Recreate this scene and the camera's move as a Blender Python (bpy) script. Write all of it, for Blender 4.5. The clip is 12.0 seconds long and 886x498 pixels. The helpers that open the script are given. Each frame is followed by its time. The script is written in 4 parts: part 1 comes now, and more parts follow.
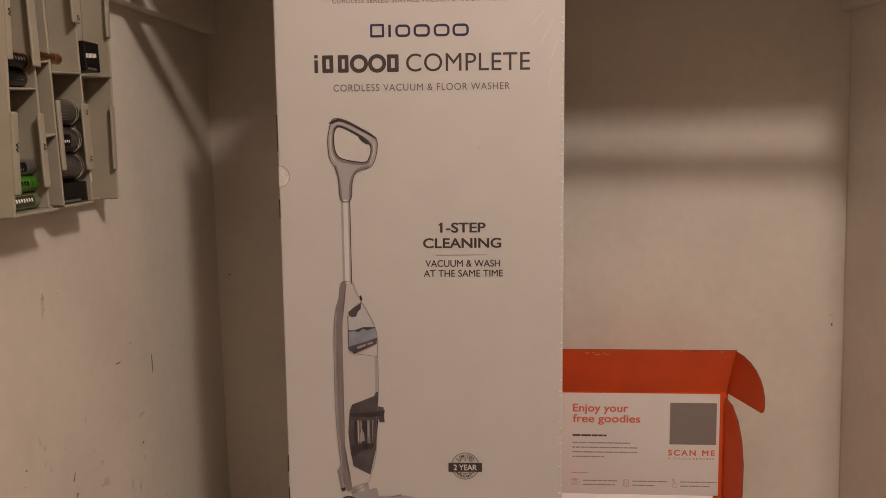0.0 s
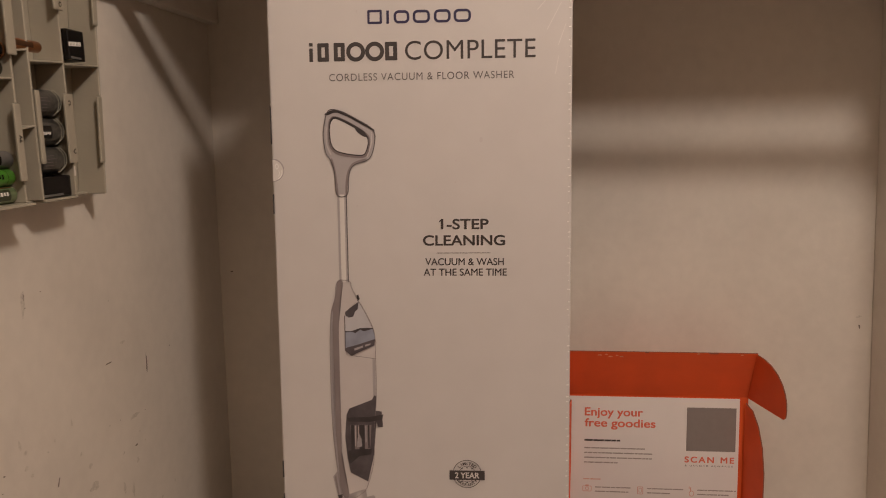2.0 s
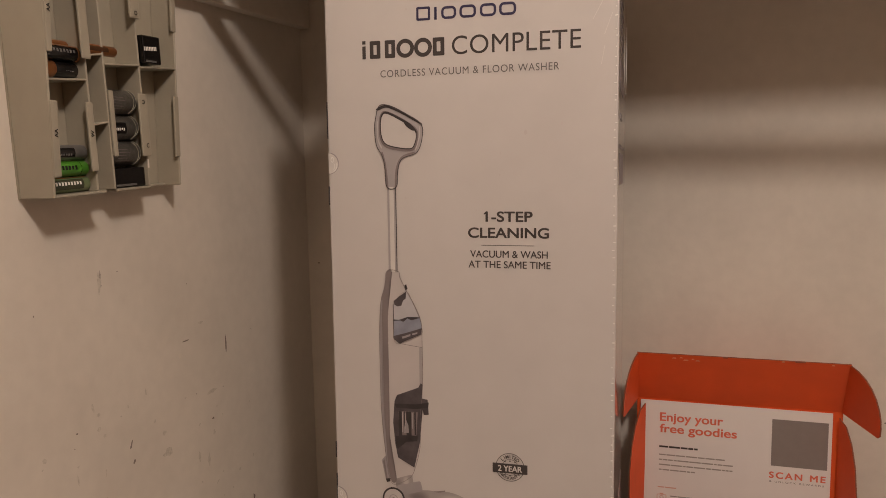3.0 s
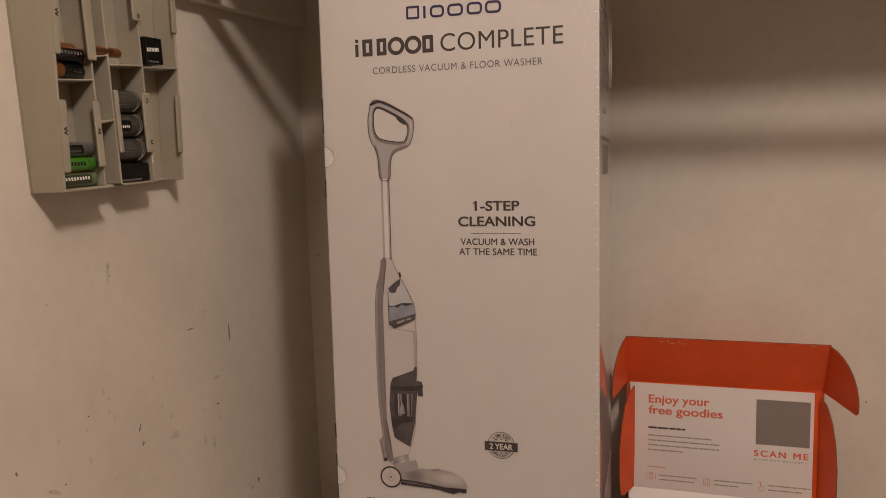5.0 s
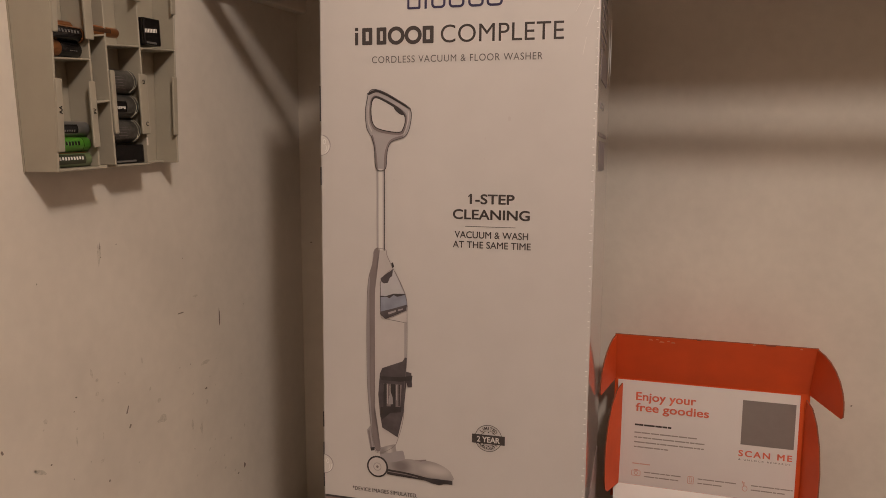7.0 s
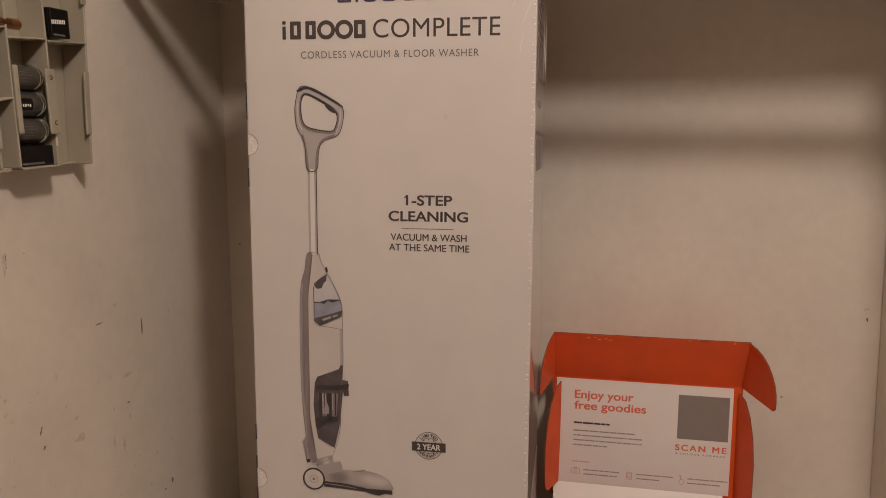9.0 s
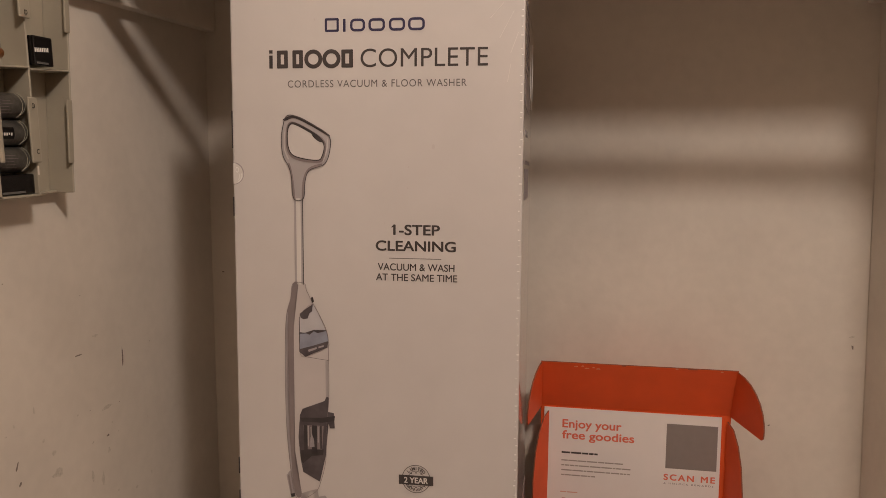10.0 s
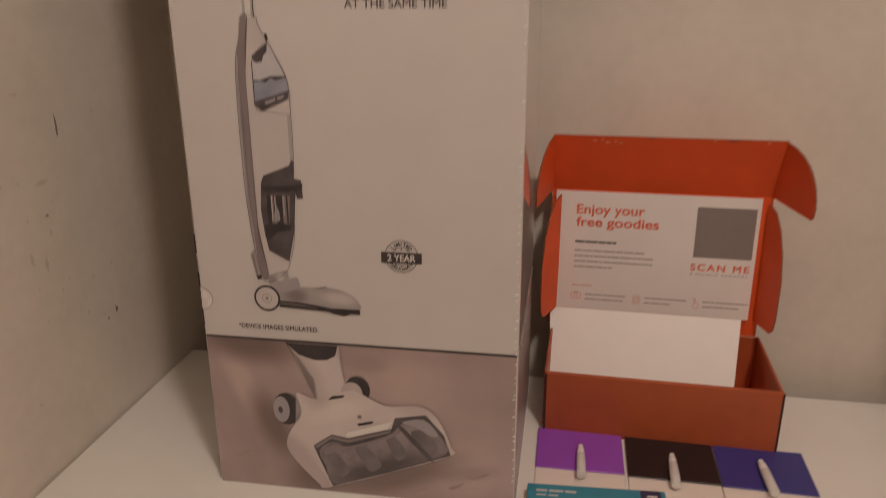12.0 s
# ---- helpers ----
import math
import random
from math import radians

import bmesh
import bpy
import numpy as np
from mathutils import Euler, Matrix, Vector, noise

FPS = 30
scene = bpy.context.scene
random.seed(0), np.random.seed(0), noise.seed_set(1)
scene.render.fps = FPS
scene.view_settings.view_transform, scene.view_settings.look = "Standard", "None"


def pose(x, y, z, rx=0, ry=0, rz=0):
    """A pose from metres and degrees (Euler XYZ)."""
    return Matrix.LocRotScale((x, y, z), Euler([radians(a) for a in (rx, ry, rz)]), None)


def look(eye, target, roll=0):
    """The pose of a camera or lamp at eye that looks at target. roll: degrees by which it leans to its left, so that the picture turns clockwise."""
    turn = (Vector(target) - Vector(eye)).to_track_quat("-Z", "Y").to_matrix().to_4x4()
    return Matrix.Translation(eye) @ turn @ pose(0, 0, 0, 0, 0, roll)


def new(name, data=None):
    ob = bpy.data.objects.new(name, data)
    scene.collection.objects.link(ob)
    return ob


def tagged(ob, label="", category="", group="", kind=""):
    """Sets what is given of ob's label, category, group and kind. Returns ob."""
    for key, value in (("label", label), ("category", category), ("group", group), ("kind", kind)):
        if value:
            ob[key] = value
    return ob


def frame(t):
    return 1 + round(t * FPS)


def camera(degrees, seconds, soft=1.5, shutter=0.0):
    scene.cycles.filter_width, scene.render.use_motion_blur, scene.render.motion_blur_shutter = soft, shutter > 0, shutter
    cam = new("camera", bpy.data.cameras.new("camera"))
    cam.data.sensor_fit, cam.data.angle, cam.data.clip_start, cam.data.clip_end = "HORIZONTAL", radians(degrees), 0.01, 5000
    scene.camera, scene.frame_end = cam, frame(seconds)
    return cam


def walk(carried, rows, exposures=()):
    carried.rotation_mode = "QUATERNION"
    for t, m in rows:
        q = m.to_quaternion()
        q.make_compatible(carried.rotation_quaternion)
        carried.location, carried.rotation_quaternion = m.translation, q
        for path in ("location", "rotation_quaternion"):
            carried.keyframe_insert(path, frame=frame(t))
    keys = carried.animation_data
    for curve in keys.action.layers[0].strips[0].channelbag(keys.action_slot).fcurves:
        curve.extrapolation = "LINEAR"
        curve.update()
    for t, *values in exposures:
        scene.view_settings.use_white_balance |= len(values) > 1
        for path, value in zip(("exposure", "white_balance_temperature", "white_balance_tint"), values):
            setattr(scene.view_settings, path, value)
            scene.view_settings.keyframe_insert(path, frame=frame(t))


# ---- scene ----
cam = camera(61.2, 12.0, soft=0.45, shutter=0.3)
PATH = [
    (0, (0.038, 0.034, 1.502), (-0.054, 2.023, 1.311), -1.4),
    (0.5, (0.042, 0.037, 1.502), (-0.061, 2.024, 1.3), -1.4),
    (1, (0.037, 0.035, 1.495), (-0.068, 2.022, 1.298), -1.5),
    (1.5, (0.029, 0.047, 1.494), (-0.082, 2.033, 1.287), -1.5),
    (1.8, (0.034, 0.06, 1.493), (-0.086, 2.046, 1.288), -1.6),
    (2, (0.06, 0.075, 1.5), (-0.095, 2.059, 1.298), -1.4),
    (2.2, (0.1, 0.085, 1.504), (-0.129, 2.062, 1.302), -1.3),
    (2.5, (0.133, 0.097, 1.492), (-0.264, 2.048, 1.303), -1.5),
    (2.8, (0.154, 0.088, 1.487), (-0.368, 2.01, 1.301), -1.5),
    (3, (0.168, 0.083, 1.486), (-0.374, 2.0, 1.303), -1.3),
    (4.8, (0.19, 0.047, 1.478), (-0.365, 1.961, 1.303), -1.7),
    (5, (0.191, 0.05, 1.481), (-0.36, 1.962, 1.287), -2.0),
    (5.5, (0.193, 0.05, 1.475), (-0.356, 1.96, 1.252), -2.7),
    (6, (0.186, 0.051, 1.475), (-0.36, 1.962, 1.249), -2.0),
    (6.5, (0.182, 0.049, 1.477), (-0.351, 1.964, 1.256), -0.1),
    (7, (0.189, 0.05, 1.482), (-0.341, 1.966, 1.264), -0.1),
    (7.2, (0.188, 0.052, 1.475), (-0.338, 1.969, 1.258), -0.6),
    (8.8, (0.18, 0.073, 1.483), (-0.185, 2.024, 1.243), -0.5),
    (9, (0.178, 0.076, 1.491), (-0.176, 2.03, 1.25), -0.4),
    (9.2, (0.176, 0.073, 1.5), (-0.166, 2.033, 1.296), -0.4),
    (9.5, (0.174, 0.081, 1.498), (-0.153, 2.045, 1.315), -0.2),
    (10, (0.172, 0.082, 1.497), (-0.138, 2.05, 1.318), -0.3),
    (10.5, (0.171, 0.085, 1.493), (-0.145, 2.052, 1.317), -0.3),
    (11, (0.167, 0.092, 1.489), (-0.138, 2.059, 1.292), -0.4),
    (11.2, (0.174, 0.103, 1.477), (-0.148, 2.055, 1.188), -0.4),
    (11.4, (0.177, 0.117, 1.451), (-0.133, 2.055, 1.067), -0.5),
    (11.5, (0.181, 0.127, 1.441), (-0.129, 2.059, 1.025), -0.5),
    (11.7, (0.194, 0.153, 1.427), (-0.132, 2.071, 0.962), -0.7),
    (12, (0.173, 0.221, 1.389), (-0.167, 2.097, 0.784), -1.0),
]
EXPOSURES = [(0, 0.03), (3, 0.01), (7, 0.02), (9, 0.05), (11, 0.04), (12, -0.05)]
walk(cam, [(t, look(eye, target, roll)) for t, eye, target, roll in PATH], EXPOSURES)

# ---- light ----
world = bpy.data.worlds.new("world")
world.use_nodes = True
world.node_tree.nodes["Background"].inputs[0].default_value = (0.9, 0.7, 0.5, 1)
world.node_tree.nodes["Background"].inputs[1].default_value = 0.02
scene.world = world
LAMP = Vector((0.598, -0.06, 2.375))
bulb = bpy.data.lights.new("ceiling_bulb", "POINT")
bulb.energy, bulb.color, bulb.shadow_soft_size = 35.0, (1.0, 0.851, 0.748), 0.078
new("ceiling_bulb", bulb).location = LAMP


# ---- materials ----
def mat(name, color, rough=0.6, metal=0.0, var=0.08, scale=30.0, bump=0.15, bump_scale=200.0, coat=0.0, alpha=1.0,
        stain=0.0, stain_scale=3.0, trans=0.0):
    m = bpy.data.materials.new(name)
    m.use_nodes = True
    nt, n = m.node_tree, m.node_tree.nodes
    bsdf = n["Principled BSDF"]
    bsdf.inputs["Roughness"].default_value = rough
    bsdf.inputs["Metallic"].default_value = metal
    bsdf.inputs["Coat Weight"].default_value = coat
    bsdf.inputs["Coat Roughness"].default_value = 0.05
    bsdf.inputs["Alpha"].default_value = alpha
    bsdf.inputs["Transmission Weight"].default_value = trans
    co = n.new("ShaderNodeTexCoord")
    tex = n.new("ShaderNodeTexNoise")
    tex.inputs["Scale"].default_value, tex.inputs["Detail"].default_value = scale, 5
    nt.links.new(co.outputs["Object"], tex.inputs["Vector"])
    big = n.new("ShaderNodeTexNoise")
    big.inputs["Scale"].default_value, big.inputs["Detail"].default_value = stain_scale, 4
    nt.links.new(co.outputs["Object"], big.inputs["Vector"])
    ramp = n.new("ShaderNodeMapRange")
    ramp.inputs["From Min"].default_value, ramp.inputs["From Max"].default_value = 0.3, 0.7
    ramp.inputs["To Min"].default_value, ramp.inputs["To Max"].default_value = 1 - var, 1 + var * 0.5
    nt.links.new(tex.outputs["Fac"], ramp.inputs["Value"])
    ramp2 = n.new("ShaderNodeMapRange")
    ramp2.inputs["From Min"].default_value, ramp2.inputs["From Max"].default_value = 0.35, 0.65
    ramp2.inputs["To Min"].default_value, ramp2.inputs["To Max"].default_value = 1 - stain, 1
    nt.links.new(big.outputs["Fac"], ramp2.inputs["Value"])
    mul = n.new("ShaderNodeMath")
    mul.operation = "MULTIPLY"
    nt.links.new(ramp.outputs["Result"], mul.inputs[0])
    nt.links.new(ramp2.outputs["Result"], mul.inputs[1])
    mix = n.new("ShaderNodeMix")
    mix.data_type, mix.blend_type = "RGBA", "MULTIPLY"
    mix.inputs["Factor"].default_value = 1
    mix.inputs["A"].default_value = (*color, 1)
    nt.links.new(mul.outputs["Value"], mix.inputs["B"])
    nt.links.new(mix.outputs["Result"], bsdf.inputs["Base Color"])
    if bump:
        fine = n.new("ShaderNodeTexNoise")
        fine.inputs["Scale"].default_value, fine.inputs["Detail"].default_value = bump_scale, 3
        nt.links.new(co.outputs["Object"], fine.inputs["Vector"])
        bp = n.new("ShaderNodeBump")
        bp.inputs["Strength"].default_value, bp.inputs["Distance"].default_value = bump, 0.002
        nt.links.new(fine.outputs["Fac"], bp.inputs["Height"])
        nt.links.new(bp.outputs["Normal"], bsdf.inputs["Normal"])
    return m


WALL = mat("cream_wall_paint", (0.70, 0.643, 0.572), 0.55, var=0.035, scale=60, bump=0.14, bump_scale=90, stain=0.08, stain_scale=8)
# Paints of the added, unseen room, toned to set the bounced fill.
BOUNCE_WALL = mat("tan_bounce_paint", (0.55, 0.43, 0.325), 0.7, var=0.04, bump=0.1, stain=0.05)
CEIL = mat("ceiling_paint", (0.65, 0.56, 0.45), 0.8, var=0.03, bump=0.2, bump_scale=60)
FLOOR = mat("brown_floor", (0.20, 0.115, 0.065), 0.45, var=0.25, scale=12, stain=0.2)
TRIM = mat("cleat_paint", (0.72, 0.66, 0.58), 0.45, var=0.05, bump=0.12, stain=0.1, stain_scale=12)
METAL = mat("rod_metal", (0.55, 0.53, 0.5), 0.35, 0.9, var=0.05)
CABINET = mat("white_laminate", (0.75, 0.73, 0.705), 0.32, var=0.02, bump=0.03, bump_scale=500, stain=0.03, stain_scale=6)
SCUFF = mat("dark_scuff", (0.22, 0.185, 0.16), 0.8, var=0.3, scale=400, bump=0)
SCUFF_PALE = mat("faint_scuff", (0.595, 0.545, 0.478), 0.8, var=0.2, scale=400, bump=0)
CARTON = mat("white_carton_in_film", (0.62, 0.590, 0.582), 0.42, var=0.025, scale=25, bump=0.05, bump_scale=35, coat=1.0, stain=0.03, stain_scale=7)
INK = mat("dark_grey_ink", (0.055, 0.045, 0.045), 0.5, var=0.1, bump=0)
INK_SOFT = mat("thin_grey_ink", (0.13, 0.115, 0.115), 0.5, var=0.1, bump=0)
NAVY = mat("navy_ink", (0.035, 0.03, 0.085), 0.45, var=0.05, bump=0)
P_LIGHT = mat("print_pale_grey", (0.56, 0.52, 0.515), 0.45, var=0.06, scale=18, bump=0)
P_MID = mat("print_mid_grey", (0.36, 0.33, 0.345), 0.45, var=0.12, scale=18, bump=0)
P_SHEEN = mat("print_soft_grey", (0.42, 0.39, 0.40), 0.45, var=0.1, scale=18, bump=0)
P_BRUSH = mat("print_brush_grey", (0.225, 0.195, 0.205), 0.45, var=0.25, scale=90, bump=0)
P_STREAK = mat("print_brush_streak", (0.175, 0.15, 0.165), 0.45, var=0.3, scale=60, bump=0)
P_SPINE = mat("print_mauve_grey", (0.245, 0.205, 0.21), 0.45, var=0.15, scale=20, bump=0)
P_DARK = mat("print_dark_grey", (0.048, 0.040, 0.044), 0.45, var=0.3, scale=60, bump=0)
P_SMOKE = mat("print_smoky_grey", (0.098, 0.083, 0.092), 0.45, var=0.35, scale=70, bump=0)
P_FOOT = mat("print_foot_grey", (0.385, 0.35, 0.35), 0.45, var=0.14, scale=30, bump=0)
P_TANK = mat("print_clear_tank", (0.52, 0.51, 0.54), 0.45, var=0.08, scale=40, bump=0)
P_WATER = mat("print_blue_water", (0.30, 0.32, 0.40), 0.45, var=0.2, scale=80, bump=0)
P_WHITE = mat("print_white", (0.68, 0.65, 0.63), 0.45, var=0.04, bump=0)
P_PHOTO = mat("print_brown_photo", (0.42, 0.325, 0.315), 0.4, var=0.14, scale=14, bump=0.03, bump_scale=35, coat=0.25, stain=0.18, stain_scale=9)
P_PHOTO_DARK = mat("print_photo_plank_line", (0.33, 0.25, 0.235), 0.4, var=0.2, scale=40, bump=0)


def blotches(m, spots):
    """Soft printed patches on a picture: centre and half sizes in millimetres, turn, colour and strength."""
    nt, n = m.node_tree, m.node_tree.nodes
    co = n.new("ShaderNodeTexCoord")
    for cx, cz, rx, rz, turn, color, share in spots:
        mp = n.new("ShaderNodeMapping")
        mp.vector_type = "TEXTURE"
        mp.inputs["Location"].default_value = (cx / 1000, 0, cz / 1000)
        mp.inputs["Rotation"].default_value = (0, radians(turn), 0)
        mp.inputs["Scale"].default_value = (rx / 1000, 1, rz / 1000)
        gr = n.new("ShaderNodeTexGradient")
        gr.gradient_type = "SPHERICAL"
        mr = n.new("ShaderNodeMapRange")
        mr.interpolation_type = "SMOOTHSTEP"
        mr.inputs["From Max"].default_value, mr.inputs["To Max"].default_value = 0.8, share
        mix = n.new("ShaderNodeMix")
        mix.data_type = "RGBA"
        mix.inputs["B"].default_value = (*color, 1)
        base = n["Principled BSDF"].inputs["Base Color"]
        nt.links.new(co.outputs["Object"], mp.inputs["Vector"])
        nt.links.new(mp.outputs["Vector"], gr.inputs["Vector"])
        nt.links.new(gr.outputs["Fac"], mr.inputs["Value"])
        nt.links.new(mr.outputs["Result"], mix.inputs["Factor"])
        nt.links.new(base.links[0].from_socket, mix.inputs["A"])
        nt.links.new(mix.outputs["Result"], base)


SLATE, CHALK = (0.17, 0.145, 0.15), (0.62, 0.58, 0.57)
UMBER, BLUSH = (0.155, 0.108, 0.10), (0.53, 0.42, 0.39)
blotches(P_PHOTO, ((40, 128, 95, 46, 10, BLUSH, 0.4), (120, 60, 60, 70, 0, BLUSH, 0.25), (-116, 112, 20, 78, -26, BLUSH, 0.65), (-60, 150, 24, 26, 0, BLUSH, 0.3),
                   (-112, 166, 80, 34, 8, UMBER, 0.9), (-92, 76, 26, 58, -24, UMBER, 0.9), (-50, 16, 46, 34, -20, UMBER, 0.8),
                   (36, 26, 96, 26, -21, UMBER, 0.75), (110, 36, 44, 12, -12, UMBER, 0.3), (10, 150, 30, 14, 0, UMBER, 0.25)))
P_HEAD = mat("print_photo_white_plastic", (0.60, 0.53, 0.52), 0.4, var=0.10, scale=14, bump=0)
P_HEAD_SIDE = mat("print_photo_grey_plastic", (0.49, 0.425, 0.42), 0.4, var=0.10, scale=14, bump=0)
blotches(P_HEAD, ((-70, 40, 26, 44, -40, UMBER, 0.35), (-52, 130, 22, 60, -25, UMBER, 0.3), (-20, 96, 50, 18, -20, (0.70, 0.62, 0.59), 0.6), (60, 104, 40, 16, 10, UMBER, 0.2)))
blotches(P_BRUSH, ((20, 34, 80, 18, -21, (0.07, 0.058, 0.06), 0.85), (50, 78, 50, 16, -21, (0.36, 0.31, 0.32), 0.5)))
blotches(P_FOOT, ((-57, 217, 18, 12, 0, SLATE, 0.8), (-14, 217, 26, 9, 5, CHALK, 0.6), (-71, 234, 5, 9, 0, CHALK, 0.6), (-80, 230, 6, 12, 0, SLATE, 0.5), (-66, 226, 9, 6, 0, CHALK, 0.4)))
# Near-white for the loose film and for glints painted on the wrap.
FILM = mat("film_and_glint_white", (0.88, 0.86, 0.84), 0.12, var=0.02, bump=0, coat=0.6)
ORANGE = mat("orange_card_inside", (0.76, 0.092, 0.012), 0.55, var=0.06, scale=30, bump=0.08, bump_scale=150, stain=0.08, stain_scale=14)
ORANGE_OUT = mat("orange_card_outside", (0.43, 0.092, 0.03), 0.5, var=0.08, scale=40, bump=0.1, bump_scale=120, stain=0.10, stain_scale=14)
FLECK = mat("worn_orange_paper", (0.80, 0.32, 0.16), 0.8, var=0.2, scale=300, bump=0)
KRAFT = mat("card_cut_edge", (0.27, 0.075, 0.035), 0.8, var=0.2, scale=300, bump=0.2)
CUT = mat("dark_flute_edge", (0.05, 0.018, 0.012), 0.8, var=0.3, scale=400, bump=0.2)
PAPER = mat("white_card", (0.76, 0.73, 0.715), 0.5, var=0.02, bump=0.04, bump_scale=300)
RED_INK = mat("coral_ink", (0.72, 0.16, 0.095), 0.5, var=0.03, bump=0)
GREY_INK = mat("grey_small_print", (0.34, 0.305, 0.29), 0.5, var=0.1, scale=900, bump=0)
PINK_INK = mat("pale_coral_print", (0.66, 0.38, 0.32), 0.5, var=0.05, bump=0)
CODE = mat("grey_print_panel", (0.235, 0.205, 0.195), 0.5, var=0.04, scale=100, bump=0)
PLASTIC = mat("beige_grey_plastic", (0.372, 0.337, 0.268), 0.42, var=0.04, scale=50, bump=0.06, bump_scale=260, stain=0.06, stain_scale=15)
BLACK = mat("black_cell", (0.007, 0.006, 0.006), 0.2, var=0.1, bump=0)
BRONZE = mat("brown_cell_wrap", (0.10, 0.045, 0.02), 0.3, 0.4, var=0.1, bump=0)
COPPER = mat("copper_cell", (0.36, 0.15, 0.055), 0.28, 0.7, var=0.05, bump=0)
GREEN = mat("green_cell", (0.065, 0.23, 0.022), 0.3, var=0.08, bump=0, coat=0.3)
OLIVE = mat("pale_green_cell", (0.14, 0.19, 0.09), 0.3, var=0.08, bump=0, coat=0.3)
SILVER = mat("grey_cell", (0.17, 0.165, 0.16), 0.3, 0.3, var=0.15, scale=120, bump=0, coat=0.3)
LABEL = mat("dark_olive_wrap", (0.035, 0.042, 0.022), 0.3, var=0.1, bump=0, coat=0.3)
SHINY = mat("bright_terminal", (0.75, 0.72, 0.68), 0.2, 1.0, var=0.05, bump=0)
WHITE_INK = mat("white_ink", (0.78, 0.76, 0.72), 0.5, var=0.02, bump=0)
PURPLE = mat("purple_card", (0.30, 0.075, 0.50), 0.4, var=0.05, bump=0.03)
BLACK_CARD = mat("black_card", (0.018, 0.012, 0.014), 0.4, var=0.1, bump=0.03)
BLUE = mat("deep_blue_card", (0.042, 0.038, 0.22), 0.4, var=0.06, bump=0.03)
TEAL = mat("teal_carton", (0.035, 0.23, 0.33), 0.4, var=0.05, bump=0.03)
PALE = mat("pale_pink_card", (0.74, 0.66, 0.62), 0.5, var=0.03, bump=0.03)
GLASS = mat("clear_glass", (0.95, 0.93, 0.92), 0.12, var=0.0, bump=0, trans=0.4)
CAP = mat("milky_plastic", (0.88, 0.86, 0.84), 0.25, var=0.02, bump=0, trans=0.15)
CELL_DARK = mat("dark_cell_in_wrap", (0.075, 0.07, 0.063), 0.3, 0.1, var=0.35, scale=160, bump=0.25, bump_scale=240, coat=0.5)
WRAP = mat("pale_wrap_glint", (0.55, 0.53, 0.42), 0.25, var=0.05, bump=0, coat=0.4)


# ---- builders ----
def thing(name, m, label, category, group="", kind=""):
    ob = new(name)
    ob.empty_display_size = 0.02
    ob.matrix_world = m
    return tagged(ob, label, category, group, kind)


def part(name, bm, material, parent=None, label="", smooth=False, edge=None):
    bmesh.ops.recalc_face_normals(bm, faces=bm.faces)
    me = bpy.data.meshes.new(name)
    bm.to_mesh(me)
    bm.free()
    me.materials.append(material)
    if edge:
        me.materials.append(edge)
        broad = max(me.polygons, key=lambda p: p.area).normal
        for p in me.polygons:
            p.material_index = int(abs(p.normal.dot(broad)) < 0.7)
    if smooth:
        for p in me.polygons:
            p.use_smooth = True
    ob = new(name, me)
    if parent is not None:
        ob.parent = parent
    return tagged(ob, label)


def block(x0, x1, y0, y1, z0, z1, bevel=0.0, segs=2):
    bm = bmesh.new()
    bmesh.ops.create_cube(bm, size=1)
    for v in bm.verts:
        v.co = Vector((x0 + (v.co.x + 0.5) * (x1 - x0), y0 + (v.co.y + 0.5) * (y1 - y0), z0 + (v.co.z + 0.5) * (z1 - z0)))
    if bevel:
        bmesh.ops.bevel(bm, geom=bm.edges[:], offset=bevel, segments=segs, profile=0.6, affect="EDGES")
    return bm


def sheet(corners, thick, bevel=0.0):
    """A flat board with the given outline, thick metres deep behind it."""
    bm = bmesh.new()
    front = [bm.verts.new(c) for c in corners]
    face = bm.faces.new(front)
    face.normal_update()
    back = [bm.verts.new(Vector(c) - face.normal * thick) for c in corners]
    bm.faces.new(back[::-1])
    k = len(front)
    for i in range(k):
        bm.faces.new((front[i], back[i], back[(i + 1) % k], front[(i + 1) % k]))
    bmesh.ops.triangulate(bm, faces=[f for f in bm.faces if len(f.verts) > 4])
    return bm


def rod_bm(r, length, seg=24, rim=0.0, axis="Y"):
    """A cylinder along an axis from 0 to length, its rims rounded."""
    bm = bmesh.new()
    rows = [(0, r - rim), (rim * 0.3, r - rim * 0.3), (rim, r), (length - rim, r), (length - rim * 0.3, r - rim * 0.3), (length, r - rim)]
    if not rim:
        rows = [(0, r), (length, r)]
    rings = []
    for d, q in rows:
        ring = []
        for i in range(seg):
            a = 2 * math.pi * i / seg
            u, w = q * math.cos(a), q * math.sin(a)
            ring.append(bm.verts.new((u, d, w) if axis == "Y" else ((d, u, w) if axis == "X" else (u, w, d))))
        rings.append(ring)
    for a, b in zip(rings, rings[1:]):
        for i in range(seg):
            bm.faces.new((a[i], a[(i + 1) % seg], b[(i + 1) % seg], b[i]))
    bm.faces.new(rings[0][::-1])
    bm.faces.new(rings[-1])
    return bm


def curve_through(points, steps=6):
    """A smooth closed line through a few points."""
    out, k = [], len(points)
    for i in range(k):
        p0, p1, p2, p3 = (Vector(points[(i + j) % k]) for j in (-1, 0, 1, 2))
        for s in range(steps):
            t = s / steps
            out.append(0.5 * (2 * p1 + (p2 - p0) * t + (2 * p0 - 5 * p1 + 4 * p2 - p3) * t * t + (3 * p1 - p0 - 3 * p2 + p3) * t ** 3))
    return out


